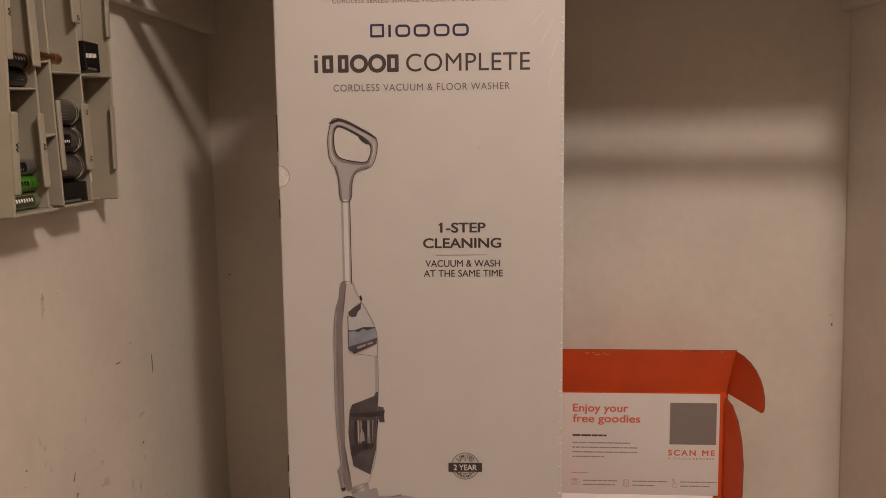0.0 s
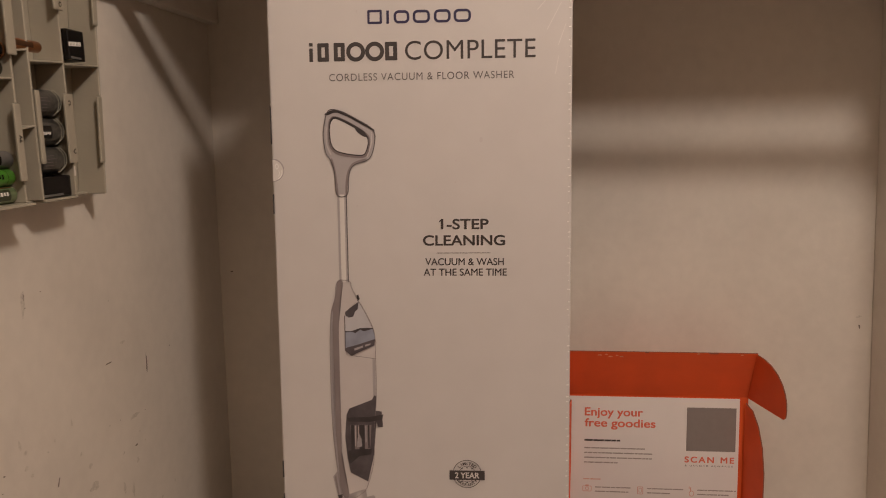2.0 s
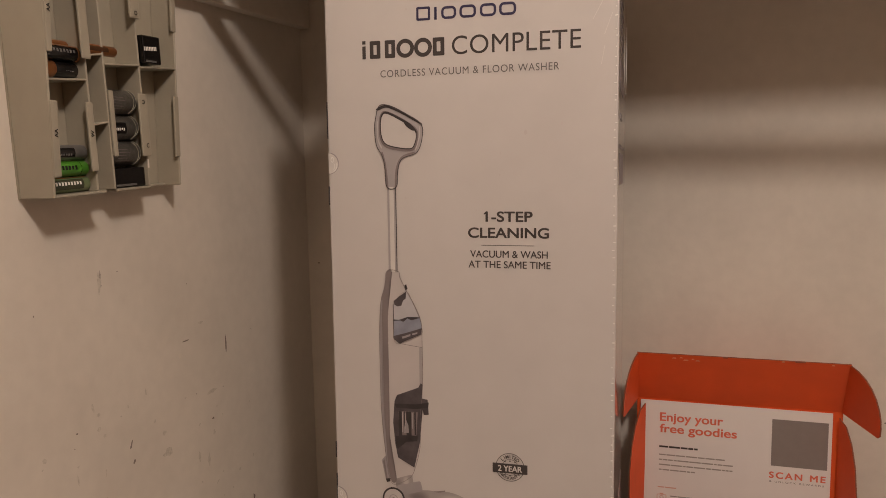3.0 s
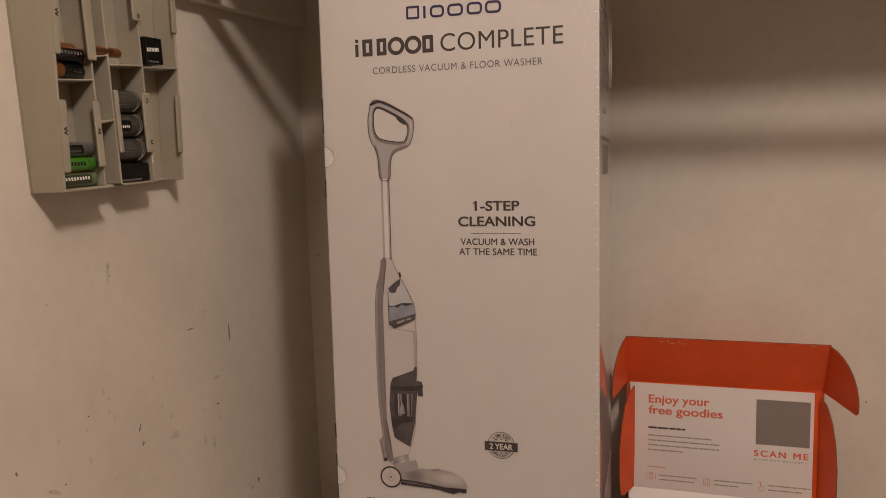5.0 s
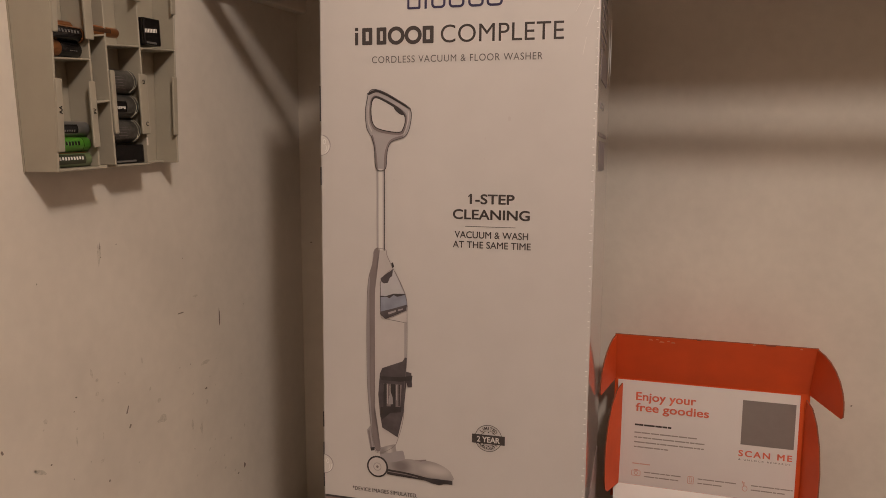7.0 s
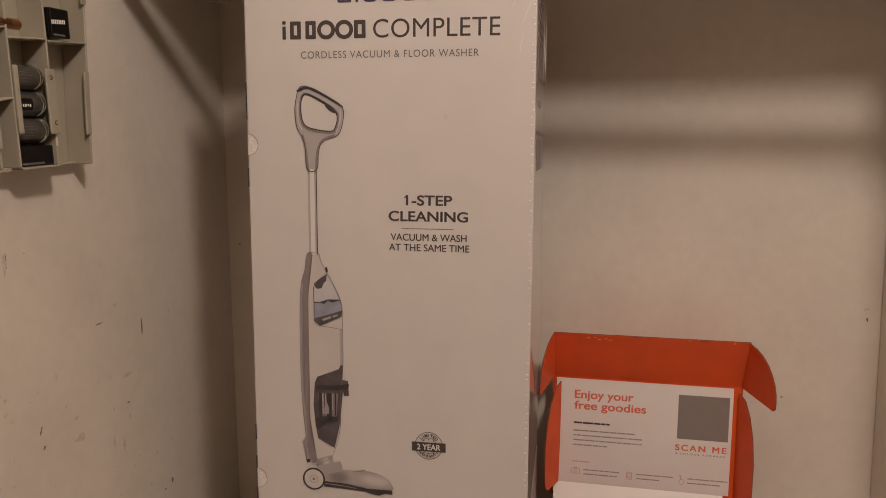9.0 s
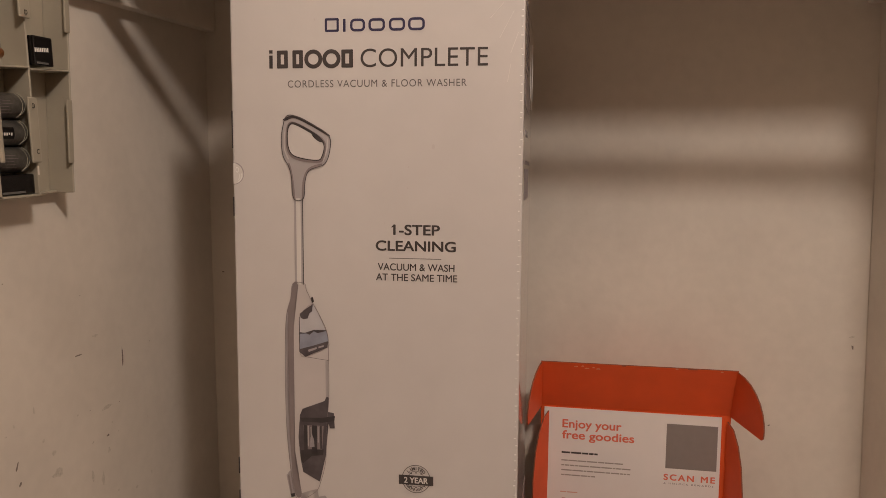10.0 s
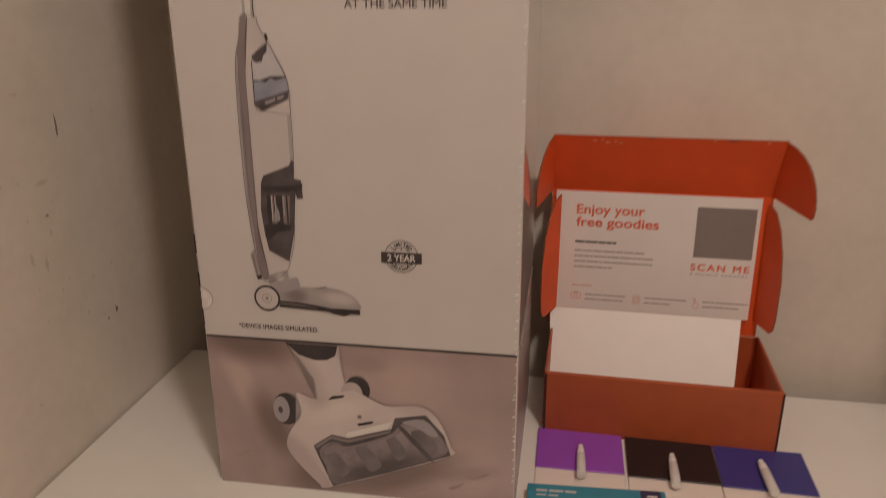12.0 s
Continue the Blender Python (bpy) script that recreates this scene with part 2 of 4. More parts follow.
def printed(points, layer=1, steps=0):
    """A patch of print on a front face: outline in millimetres, x to the right and z up; layer lifts it."""
    pts = curve_through(points, steps) if steps else [Vector(p) for p in points]
    bm = bmesh.new()
    f = bm.faces.new([bm.verts.new((max(-153.6, min(155.3, p[0])) / 1000, -0.00025 * layer, max(0.2, p[1]) / 1000)) for p in pts])
    bmesh.ops.triangulate(bm, faces=[f])
    return bm


def outline(points, wide, layer=1, steps=5):
    """A thin printed line round a smooth closed shape."""
    pts = curve_through(points, steps)
    k = len(pts)
    bm = bmesh.new()
    rows = ([], [])
    for i, p in enumerate(pts):
        along = (pts[(i + 1) % k] - pts[i - 1]).normalized()
        side = Vector((-along[1], along[0])) * wide / 2
        for row, q in zip(rows, (p + side, p - side)):
            row.append(bm.verts.new((q[0] / 1000, -0.00025 * layer, q[1] / 1000)))
    for i in range(k):
        j = (i + 1) % k
        bm.faces.new((rows[0][i], rows[0][j], rows[1][j], rows[1][i]))
    return bm


def bar(x0, x1, z0, z1, layer=1):
    return printed([(x0, z0), (x1, z0), (x1, z1), (x0, z1)], layer)


def ring(cx, cz, r0, r1, layer=1, rz=1.0, seg=40, start=0.0, sweep=360.0):
    """A flat ring, or a piece of one, in millimetres."""
    bm = bmesh.new()
    full = sweep >= 360
    n = seg if full else seg + 1
    rows = []
    for q in (r0, r1):
        rows.append([bm.verts.new(((cx + q * math.cos(radians(start + sweep * i / seg))) / 1000, -0.00025 * layer,
                                   (cz + q * rz * math.sin(radians(start + sweep * i / seg))) / 1000)) for i in range(n)])
    for i in range(seg):
        j = (i + 1) % n
        bm.faces.new((rows[0][i], rows[0][j], rows[1][j], rows[1][i]))
    return bm


def disc(cx, cz, r, layer=1, rz=1.0):
    return printed([(cx + r * math.cos(2 * math.pi * i / 32), cz + r * rz * math.sin(2 * math.pi * i / 32)) for i in range(32)], layer)


def loop_box(x0, x1, z0, z1, w, layer=1, rad=3.0):
    """A rounded frame of stroke w."""
    bm = bmesh.new()
    rows = []
    for inset, r in ((0, rad), (w, max(rad - w, 0.3))):
        row = []
        for cx, cz, a0 in ((x1 - inset - r, z1 - inset - r, 0), (x0 + inset + r, z1 - inset - r, 90), (x0 + inset + r, z0 + inset + r, 180), (x1 - inset - r, z0 + inset + r, 270)):
            for i in range(7):
                a = radians(a0 + 15 * i)
                row.append(bm.verts.new(((cx + r * math.cos(a)) / 1000, -0.00025 * layer, (cz + r * math.sin(a)) / 1000)))
        rows.append(row)
    k = len(rows[0])
    for i in range(k):
        bm.faces.new((rows[0][i], rows[0][(i + 1) % k], rows[1][(i + 1) % k], rows[1][i]))
    return bm


def letters(text, bold=0.0, spacing=1.0):
    """The outlines of a text in the built-in font as a bmesh in the x-y plane."""
    cu = bpy.data.curves.new("letters", "FONT")
    cu.body, cu.offset, cu.space_character, cu.resolution_u = text, bold, spacing, 6
    ob = new("letters", cu)
    bpy.context.view_layer.update()
    me = bpy.data.meshes.new_from_object(ob.evaluated_get(bpy.context.evaluated_depsgraph_get()))
    bm = bmesh.new()
    bm.from_mesh(me)
    bpy.data.objects.remove(ob)
    bpy.data.curves.remove(cu)
    bpy.data.meshes.remove(me)
    return bm


def words(name, text, x0, x1, z0, z1, material, parent, layer=1, heavy=0.0, spacing=1.0, label=""):
    """Lettering that fills a field on a front face, in millimetres; heavy thickens its strokes."""
    bm = letters(text, 0.0, spacing)
    xs, ys = [v.co.x for v in bm.verts], [v.co.y for v in bm.verts]
    kx, kz = (x1 - x0) / (max(xs) - min(xs)), (z1 - z0) / (max(ys) - min(ys))
    ax, ay = min(xs), min(ys)
    for v in bm.verts:
        v.co = Vector(((x0 + (v.co.x - ax) * kx) / 1000, -0.00025 * layer, (z0 + (v.co.y - ay) * kz) / 1000))
    if heavy:
        first = bm.verts[:] + bm.edges[:] + bm.faces[:]
        for i, (dx, dz) in enumerate(((1, 0), (-1, 0), (0.6, 0.7), (-0.6, 0.7), (0.6, -0.7), (-0.6, -0.7))):
            more = bmesh.ops.duplicate(bm, geom=first)["geom"]
            shift = Vector((dx * heavy / 1000, -0.000012 * (i + 1), dz * heavy / 1000))
            bmesh.ops.translate(bm, verts=[v for v in more if isinstance(v, bmesh.types.BMVert)], vec=shift)
    return part(name, bm, material, parent, label)


def arc_words(text, cx, cz, r, size, middle, step, flip=1):
    """Lettering round a circle, one letter after another."""
    out = bmesh.new()
    for i, ch in enumerate(text):
        bm = letters(ch, 0.025)
        xs = [v.co.x for v in bm.verts]
        mid = (min(xs) + max(xs)) / 2
        a = radians(middle + flip * step * ((len(text) - 1) / 2 - i))
        up = Vector((math.cos(a), math.sin(a))) * flip
        side = Vector((up.y, -up.x))
        base = Vector((cx, cz)) + Vector((math.cos(a), math.sin(a))) * r
        for v in bm.verts:
            p = base + side * ((v.co.x - mid) * size) + up * ((v.co.y - 0.35) * size)
            v.co = Vector((p.x / 1000, -0.0005, p.y / 1000))
        me = bpy.data.meshes.new("arc")
        bm.to_mesh(me)
        bm.free()
        out.from_mesh(me)
        bpy.data.meshes.remove(me)
    return out


def text_line(x0, x1, z0, z1, layer=1):
    """A line of small print as bars of word length, in millimetres."""
    bm, x = bmesh.new(), x0
    while x < x1 - 1.5:
        w = min(random.choice((4.0, 6.5, 9.0, 12.0, 15.0)), x1 - x)
        y = -0.00025 * layer
        bm.faces.new([bm.verts.new((p / 1000, y, q / 1000)) for p, q in ((x, z0), (x + w, z0), (x + w, z1), (x, z1))])
        x += w + 0.9
    return bm


def structure(name, bm, material, label):
    return tagged(part(name, bm, material), label, "", "", "structure")


# ---- the nook and an unseen room added round it ----
XL, XR, YB = -0.37, 0.592, 1.185
wall_left = structure("wall_left", block(XL - 0.1, XL, -2.2, YB + 0.1, 0, 2.60), WALL, "cream painted wall with small dark scuffs")
wall_back = structure("wall_back", block(XL, XR + 0.1, YB, YB + 0.1, 0, 2.60), WALL, "cream painted back wall of the nook")
wall_right = structure("wall_right", block(XR, XR + 0.1, 0.78, YB, 0, 2.60, 0.004), WALL, "cream painted short side wall of the nook")
# Unseen room shell, added to close the space and bounce warm light.
structure("wall_unseen_north", block(XR + 0.1, 2.3, YB, YB + 0.1, 0, 2.60), BOUNCE_WALL, "unseen tan wall added to bounce warm light")
structure("wall_unseen_east", block(2.3, 2.4, -2.2, YB + 0.1, 0, 2.60), BOUNCE_WALL, "unseen tan wall added to bounce warm light")
structure("wall_unseen_south", block(XL - 0.1, 2.4, -2.3, -2.2, 0, 2.60), BOUNCE_WALL, "unseen tan wall added to bounce warm light")
structure("floor", block(XL - 0.1, 2.4, -2.3, YB + 0.1, -0.1, 0), FLOOR, "unseen brown floor added to bounce warm light")
structure("ceiling", block(XL - 0.1, 2.4, -2.3, YB + 0.1, 2.60, 2.70), CEIL, "unseen pale ceiling added to bounce warm light")

lamp = thing("ceiling_lamp", Matrix.Translation((LAMP.x, LAMP.y, 2.60)), "round ceiling lamp with a pale metal base", "lamp")
plate = rod_bm(0.10, 0.02, 32, 0.004, "Z")
bmesh.ops.translate(plate, verts=plate.verts, vec=(0, 0, -0.02))
part("base_plate", plate, TRIM, lamp, smooth=False)


def cleat(x0, x1, rise):
    """A board on the side wall that carries the shelf; its lower edge climbs a little to the back."""
    bm = block(x0, x1, 0.845, YB, 1.706, 1.80)
    for v in bm.verts:
        if v.co.z < 1.75:
            v.co.z += rise * (v.co.y - 0.858)
    bmesh.ops.bevel(bm, geom=bm.edges[:], offset=0.003, segments=2, profile=0.6, affect="EDGES")
    ob = part("shelf_cleat", bm, TRIM)
    return tagged(ob, "cream painted wooden cleat under the shelf", "shelf cleat", "cleats under the shelf")


cleat(XL, XL + 0.018, 0.064)
cleat(XR - 0.018, XR, 0.075)
tagged(part("closet_shelf", block(XL, XR, 0.828, YB, 1.80, 1.819, 0.002), TRIM), "cream painted wooden shelf resting on two cleats", "shelf")
pole = rod_bm(0.0135, XR - XL - 0.036, 28, 0, "X")
for v in pole.verts:
    v.co.z -= 0.0215 * v.co.x
bmesh.ops.translate(pole, verts=pole.verts, vec=(XL + 0.018, 0.875, 1.741))
tagged(part("closet_rod", pole, METAL, smooth=True), "round metal clothes rod under the shelf", "rod")


def scuff(parent, y, z, long, wide, tilt, material, back=False):
    """A small rub mark with ragged outline, a hair proud of the wall."""
    bm = bmesh.new()
    k = 10
    pts = []
    for i in range(k):
        a = 2 * math.pi * i / k
        q = 0.35 + 0.5 * random.random()
        u, w = math.cos(a) * wide / 2 * q, math.sin(a) * long / 2 * q
        c, s = math.cos(radians(tilt)), math.sin(radians(tilt))
        du, dw = u * c - w * s, u * s + w * c
        pts.append((y + du, YB - 0.0004, z + dw) if back else (XL + 0.0004, y + du, z + dw))
    f = bm.faces.new([bm.verts.new(p) for p in pts])
    bmesh.ops.triangulate(bm, faces=[f])
    part("scuff", bm, material, parent)


DARK_MARKS = ((0.846, 1.302, 0.003, 0.0195, 0), (0.932, 1.282, 0.0345, 0.0045, 0), (0.573, 1.225, 0.006, 0.0045, 20), (0.736, 1.399, 0.0015, 0.003, 0), (0.895, 1.192, 0.0045, 0.009, 0), (0.666, 1.249, 0.003, 0.0045, 0), (0.662, 1.235, 0.0015, 0.003, 0), (0.742, 1.212, 0.0135, 0.0045, -25), (0.745, 1.192, 0.0075, 0.0045, -30), (0.629, 1.192, 0.003, 0.003, 0), (0.708, 1.143, 0.0045, 0.0045, 0), (0.657, 1.166, 0.003, 0.0015, 0), (0.985, 1.051, 0.0135, 0.009, 10), (0.967, 1.046, 0.0045, 0.0075, 0), (0.711, 1.399, 0.012, 0.003, -3))
PALE_MARKS = ((0.709, 1.39, 0.039, 0.009, -3), (0.896, 1.227, 0.009, 0.0375, 0), (0.689, 1.268, 0.021, 0.0045, 8), (0.696, 1.258, 0.0075, 0.009, 0), (0.77, 1.261, 0.012, 0.0045, 8), (0.798, 1.206, 0.009, 0.012, 0), (0.802, 1.181, 0.015, 0.024, 0), (0.702, 1.196, 0.015, 0.003, 0), (0.664, 1.202, 0.021, 0.003, 5), (0.699, 1.169, 0.0075, 0.009, 0), (0.615, 1.19, 0.006, 0.0255, -30), (0.862, 1.153, 0.027, 0.0075, 0), (0.882, 1.143, 0.03, 0.009, 0), (0.952, 1.104, 0.0075, 0.0105, 0), (0.896, 1.173, 0.0105, 0.0075, 0), (0.878, 1.318, 0.006, 0.015, 0))
for y, z, long, wide, tilt in DARK_MARKS:
    scuff(wall_left, y, z, long, wide, tilt, SCUFF)
for y, z, long, wide, tilt in PALE_MARKS:
    scuff(wall_left, y, z, long, wide, tilt, SCUFF_PALE)
scuff(wall_left, 0.834, 1.287, 0.012, 0.008, 5, TRIM)
for x, z, long, wide, tilt, dark in ((0.574, 1.279, 0.005, 0.013, 8, 0), (0.575, 1.264, 0.012, 0.005, 0, 1), (0.468, 1.148, 0.003, 0.005, 0, 1), (-0.352, 1.358, 0.003, 0.007, 0, 1)):
    scuff(wall_back, x, z, long, wide, tilt, SCUFF if dark else SCUFF_PALE, True)

for i in range(40):
    scuff(wall_left, random.uniform(0.57, 1.0), random.uniform(1.0, 1.26), random.uniform(0.003, 0.010), random.uniform(0.003, 0.007), random.uniform(-60, 60), SCUFF_PALE)
for i in range(7):
    scuff(wall_left, random.uniform(0.57, 1.0), random.uniform(1.0, 1.4), 0.0025, 0.002, 0, SCUFF)

# ---- the white cabinet ----
LEAN_DEG, FALL_DEG = 0.9, 1.6
TOP = 0.9125
BASE = pose(-0.0315, 0.858, TOP, FALL_DEG, LEAN_DEG, 0)


def on_top(x, y, up=0.0, turn=0.0):
    """A pose on the cabinet's top, which is a little out of level."""
    return BASE @ pose(x + 0.0315, y - 0.858, up, 0, 0, turn)


cabinet = thing("cabinet", on_top(0.11, 0.85), "white laminate cabinet with a plain flat top", "cabinet")
part("tabletop", block(-0.4775, 0.4775, -0.30, 0.290, -0.025, 0, 0.004, 3), CABINET, cabinet)
part("side_panel", block(-0.47, -0.452, -0.285, 0.29, -0.915, -0.025), CABINET, cabinet)
part("side_panel", block(0.452, 0.47, -0.285, 0.29, -0.915, -0.025), CABINET, cabinet)
part("front_panel", block(-0.452, 0.452, -0.285, -0.267, -0.915, -0.027), CABINET, cabinet)
part("back_panel", block(-0.452, 0.452, 0.28, 0.288, -0.915, -0.027), CABINET, cabinet)

# ---- the tall carton ----
W, D, H = 0.1565, 0.255, 0.784
carton = thing("appliance_box", pose(-0.0315, 0.858, TOP + 0.0015, 0.6, 0.8, 0.6), "tall white shrink-wrapped carton with a printed floor washer", "box")
part("carton_body", block(-W + 0.0015, W, 0, D, -0.0015, H, 0.0022, 2), CARTON, carton)
part("top_flap", block(-W + 0.003, W - 0.003, 0.004, D / 2 - 0.001, H + 0.0002, H + 0.0035, 0.001, 1), CARTON, carton)
part("top_flap", block(-W + 0.003, W - 0.003, D / 2 + 0.001, D - 0.004, H + 0.0002, H + 0.0035, 0.001, 1), CARTON, carton)

# lettering, upper part
words("tagline", "CORDLESS SEALED SURFACE VACUUM & FLOOR WASHER", -91, 97, 774, 779, INK_SOFT, carton, spacing=1.15)
logo = part("logo", loop_box(-51, -36, 738, 752, 2.4, 1, 1.5), NAVY, carton, "navy mark of plain rounded shapes")
part("logo_bar", bar(-31.5, -28.8, 738, 751), NAVY, logo)
part("logo_arch", loop_box(-24, -8, 738, 751, 2.6, 1, 5), NAVY, logo)
part("logo_ring", loop_box(-4.5, 13, 738, 751, 2.6, 1, 5), NAVY, logo)
part("logo_ring", loop_box(17, 34, 738, 751, 2.6, 1, 5), NAVY, logo)
part("logo_ring", loop_box(37, 54.5, 738, 751, 2.6, 1, 5), NAVY, logo)
brand = part("name_mark", bar(-112, -108.2, 701.5, 715), INK, carton, "dark grey mark of plain shapes")
part("mark_dot", bar(-112, -108.2, 717, 720.5), INK, brand)
for x0, x1 in ((-103.5, -91.5), (-86.5, -75)):
    part("mark_block", loop_box(x0, x1, 701.5, 720, 4.2, 1, 1), INK, brand)
part("mark_ring", ring(-63.8, 710.7, 5.6, 9.8), INK, brand)
part("mark_ring", ring(-44.2, 710.7, 5.6, 9.8), INK, brand)
part("mark_block", loop_box(-33.5, -21, 701.5, 720, 4.2, 1, 1), INK, brand)
words("heading", "COMPLETE", -13, 119.5, 701.5, 720.5, INK, carton, spacing=1.04)
words("subheading", "CORDLESS VACUUM & FLOOR WASHER", -92, 98, 681.5, 689, INK_SOFT, carton, spacing=1.12)
words("claim", "1-STEP", 22, 71, 528, 538.5, INK, carton, heavy=0.42)
part("claim_serif", printed([(19.8, 536.5), (22.3, 538.9), (23.4, 538.9), (22.4, 536.8), (19.8, 535.0)]), INK, carton)
words("claim", "CLEANING", 3, 88, 511, 521.5, INK, carton, heavy=0.42)
part("rule", bar(17, 73, 502.7, 503.3), INK_SOFT, carton)
words("claim_line", "VACUUM & WASH", 5, 87, 490, 497.5, INK, carton, heavy=0.12)
words("claim_line", "AT THE SAME TIME", 3, 90, 479, 486.5, INK, carton, heavy=0.12)
words("footnote", "*DEVICE IMAGES SIMULATED.", -118, -37, 180.5, 185.5, INK, carton, heavy=0.1, spacing=1.05)

# warranty badge
badge = part("badge", ring(47, 262.2, 15.0, 15.8, 1), INK_SOFT, carton, "round dark grey warranty badge")
part("badge_ring", ring(47, 262.2, 8.6, 9.1, 1), INK_SOFT, badge)
part("badge_band", bar(28, 66, 255.6, 266.2, 2), INK, badge)
words("badge_year", "2 YEAR", 34, 60, 257.7, 264.0, P_WHITE, badge, 3, heavy=0.25)
part("badge_word", arc_words("LIMITED", 47, 262.2, 12.0, 5.0, 90, 15), INK, badge)
part("badge_word", arc_words("WARRANTY", 47, 262.2, 12.0, 4.2, 270, 14.5, -1), INK, badge)

for x, z in ((41.5, 268.3), (47, 269.2), (52.5, 268.3), (41.5, 253.6), (47, 252.8), (52.5, 253.6)):
    part("badge_dot", disc(x, z, 0.8, 1), INK, badge)

# printed floor washer: handle, pole, body, tank, cup, foot
GRIP = [(-94, 651.5), (-84, 652), (-65, 643), (-48, 632), (-46, 619), (-52, 602), (-69, 595), (-74, 583), (-76, 565), (-87, 565), (-89, 587), (-92, 599), (-98, 610), (-99.7, 627), (-98, 640)]
HOLE = [(-91, 641), (-84, 643), (-62, 631), (-53, 622), (-55, 610), (-61, 605.5), (-83, 609), (-91, 616), (-93, 630)]
washer = part("washer_picture", printed(GRIP, 1, 5), P_SHEEN, carton, "printed grey upright floor washer")
part("handle_line", outline(GRIP, 0.8, 4.5), P_SMOKE, washer)
part("handle_top", printed([(-97, 649), (-84, 652.5), (-64, 643), (-48, 633), (-48, 631), (-64, 640), (-84, 649.5), (-95, 647)], 3, 4), P_DARK, washer)
part("handle_inner", printed([(-92.5, 643.5), (-84, 645.5), (-61, 633.5), (-51, 623.5), (-53, 608), (-60.5, 602.8), (-84, 606), (-93, 614), (-95, 630)], 3, 5), P_SPINE, washer)
part("handle_shade", printed([(-93, 636), (-91.5, 643), (-84, 645), (-61, 633), (-52.5, 624), (-55, 621), (-63, 631), (-84, 642), (-90, 640), (-91.5, 634)], 3.5, 4), P_DARK, washer)
part("handle_hole", printed(HOLE, 4, 5), CARTON, washer)
part("handle_rim", outline(HOLE, 1.0, 4.5), P_DARK, washer)
part("handle_sheen", printed([(-97, 634), (-96, 634), (-96, 618), (-92, 608), (-93.2, 607), (-97, 617)], 3, 4), P_LIGHT, washer)
part("handle_sheen", printed([(-49.5, 630), (-48.6, 619), (-53.5, 604.5), (-54.3, 605.5), (-50.2, 619)], 3, 4), P_LIGHT, washer)
part("trigger", printed([(-66, 634), (-57, 629.5), (-54, 625), (-58, 625), (-64, 629.5)], 5, 4), P_DARK, washer)
part("grip_shade", printed([(-91, 602), (-87.5, 588), (-85.4, 566), (-87.2, 566), (-89.5, 588), (-93, 600)], 2, 4), P_SPINE, washer)
part("grip_shade", printed([(-74.5, 583), (-76.2, 566), (-78, 566), (-76.8, 584), (-70.5, 597), (-57, 602), (-56, 600.5), (-69, 594.5)], 2, 4), P_SPINE, washer)
part("pole", bar(-87, -77, 472, 565, 1), P_SHEEN, washer)
part("pole_sheen", bar(-84.5, -79.5, 472, 565, 2), P_WHITE, washer)
part("pole_edge", bar(-77.6, -76.8, 472, 565, 2), P_DARK, washer)
part("body", printed([(-89, 473), (-76, 473), (-74, 466), (-66, 450), (-58, 436), (-51, 419), (-50, 400), (-50, 348), (-53, 313), (-54, 277), (-60, 252), (-66, 240),
                      (-81, 231), (-89, 233), (-93, 252), (-97, 290), (-99, 330), (-99, 400), (-97, 437), (-92, 456)], 1, 4), P_LIGHT, washer)
part("spine", printed([(-89, 473), (-83, 473), (-87, 454), (-89, 415), (-89.5, 350), (-90, 291), (-87, 258), (-82, 236), (-88, 233), (-93, 252), (-97, 290), (-99, 330), (-99, 400),
                       (-97, 437), (-92, 456)], 2, 4), P_SPINE, washer)
part("body_line", outline([(-89, 473), (-76, 473), (-74, 466), (-66, 450), (-58, 436), (-51, 419), (-50, 400), (-50, 348), (-53, 313), (-54, 277), (-60, 252), (-66, 240),
                            (-81, 231), (-89, 233), (-93, 252), (-97, 290), (-99, 330), (-99, 400), (-97, 437), (-92, 456)], 0.5, 3, 4), P_SPINE, washer)
part("spine_edge", printed([(-96.5, 437), (-98.8, 400), (-98.8, 330), (-96.5, 290), (-92.5, 252), (-94.2, 290), (-96.6, 330), (-96.8, 400), (-95, 437)], 3, 3), P_MID, washer)
part("front_trim", bar(-53.5, -50.6, 348, 389, 2), P_SHEEN, washer)
part("seam", printed([(-76, 392.8), (-50, 389.5), (-50, 389.1), (-76, 392.4)], 2), P_SMOKE, washer)
part("tank", printed([(-82, 435), (-79, 442), (-67, 451), (-59, 437), (-52, 421), (-50, 411), (-51, 404), (-75, 393), (-82, 398)], 2), P_TANK, washer)
part("tank_outline", printed([(-82.8, 436), (-82.8, 398), (-76, 392.4), (-75, 393.4), (-82, 398.5), (-82, 436)], 3), P_DARK, washer)
part("tank_line", outline([(-82, 435), (-79, 442), (-67, 451), (-59, 437), (-52, 421), (-50, 411), (-51, 404), (-75, 393), (-82, 398)], 0.3, 4, 3), P_SPINE, washer)
part("water_line", printed([(-82, 419.5), (-76, 419.2), (-66, 422.8), (-58, 421.6), (-52, 423), (-52, 422.2), (-58, 420.4), (-62, 419.4), (-66, 421.2), (-71, 417.2), (-74, 418.6), (-82, 418)], 4), P_SMOKE, washer)
part("water", printed([(-82, 418), (-74, 419), (-66, 421.5), (-58, 421), (-52, 422), (-50, 412), (-50, 410), (-82, 401)], 3), P_WATER, washer)
part("tank_cap", printed([(-82, 440), (-73, 447), (-67, 451), (-68, 443), (-72, 440), (-73, 435), (-78, 434), (-81, 436)], 3), P_SMOKE, washer)
part("tank_base", printed([(-82, 401), (-68, 405), (-50, 411), (-51, 404), (-75, 393), (-82, 397)], 4), P_SMOKE, washer)
part("tank_base_glint", printed([(-73, 400.5), (-63, 404), (-63, 401.8), (-72, 398.2)], 5), P_MID, washer)
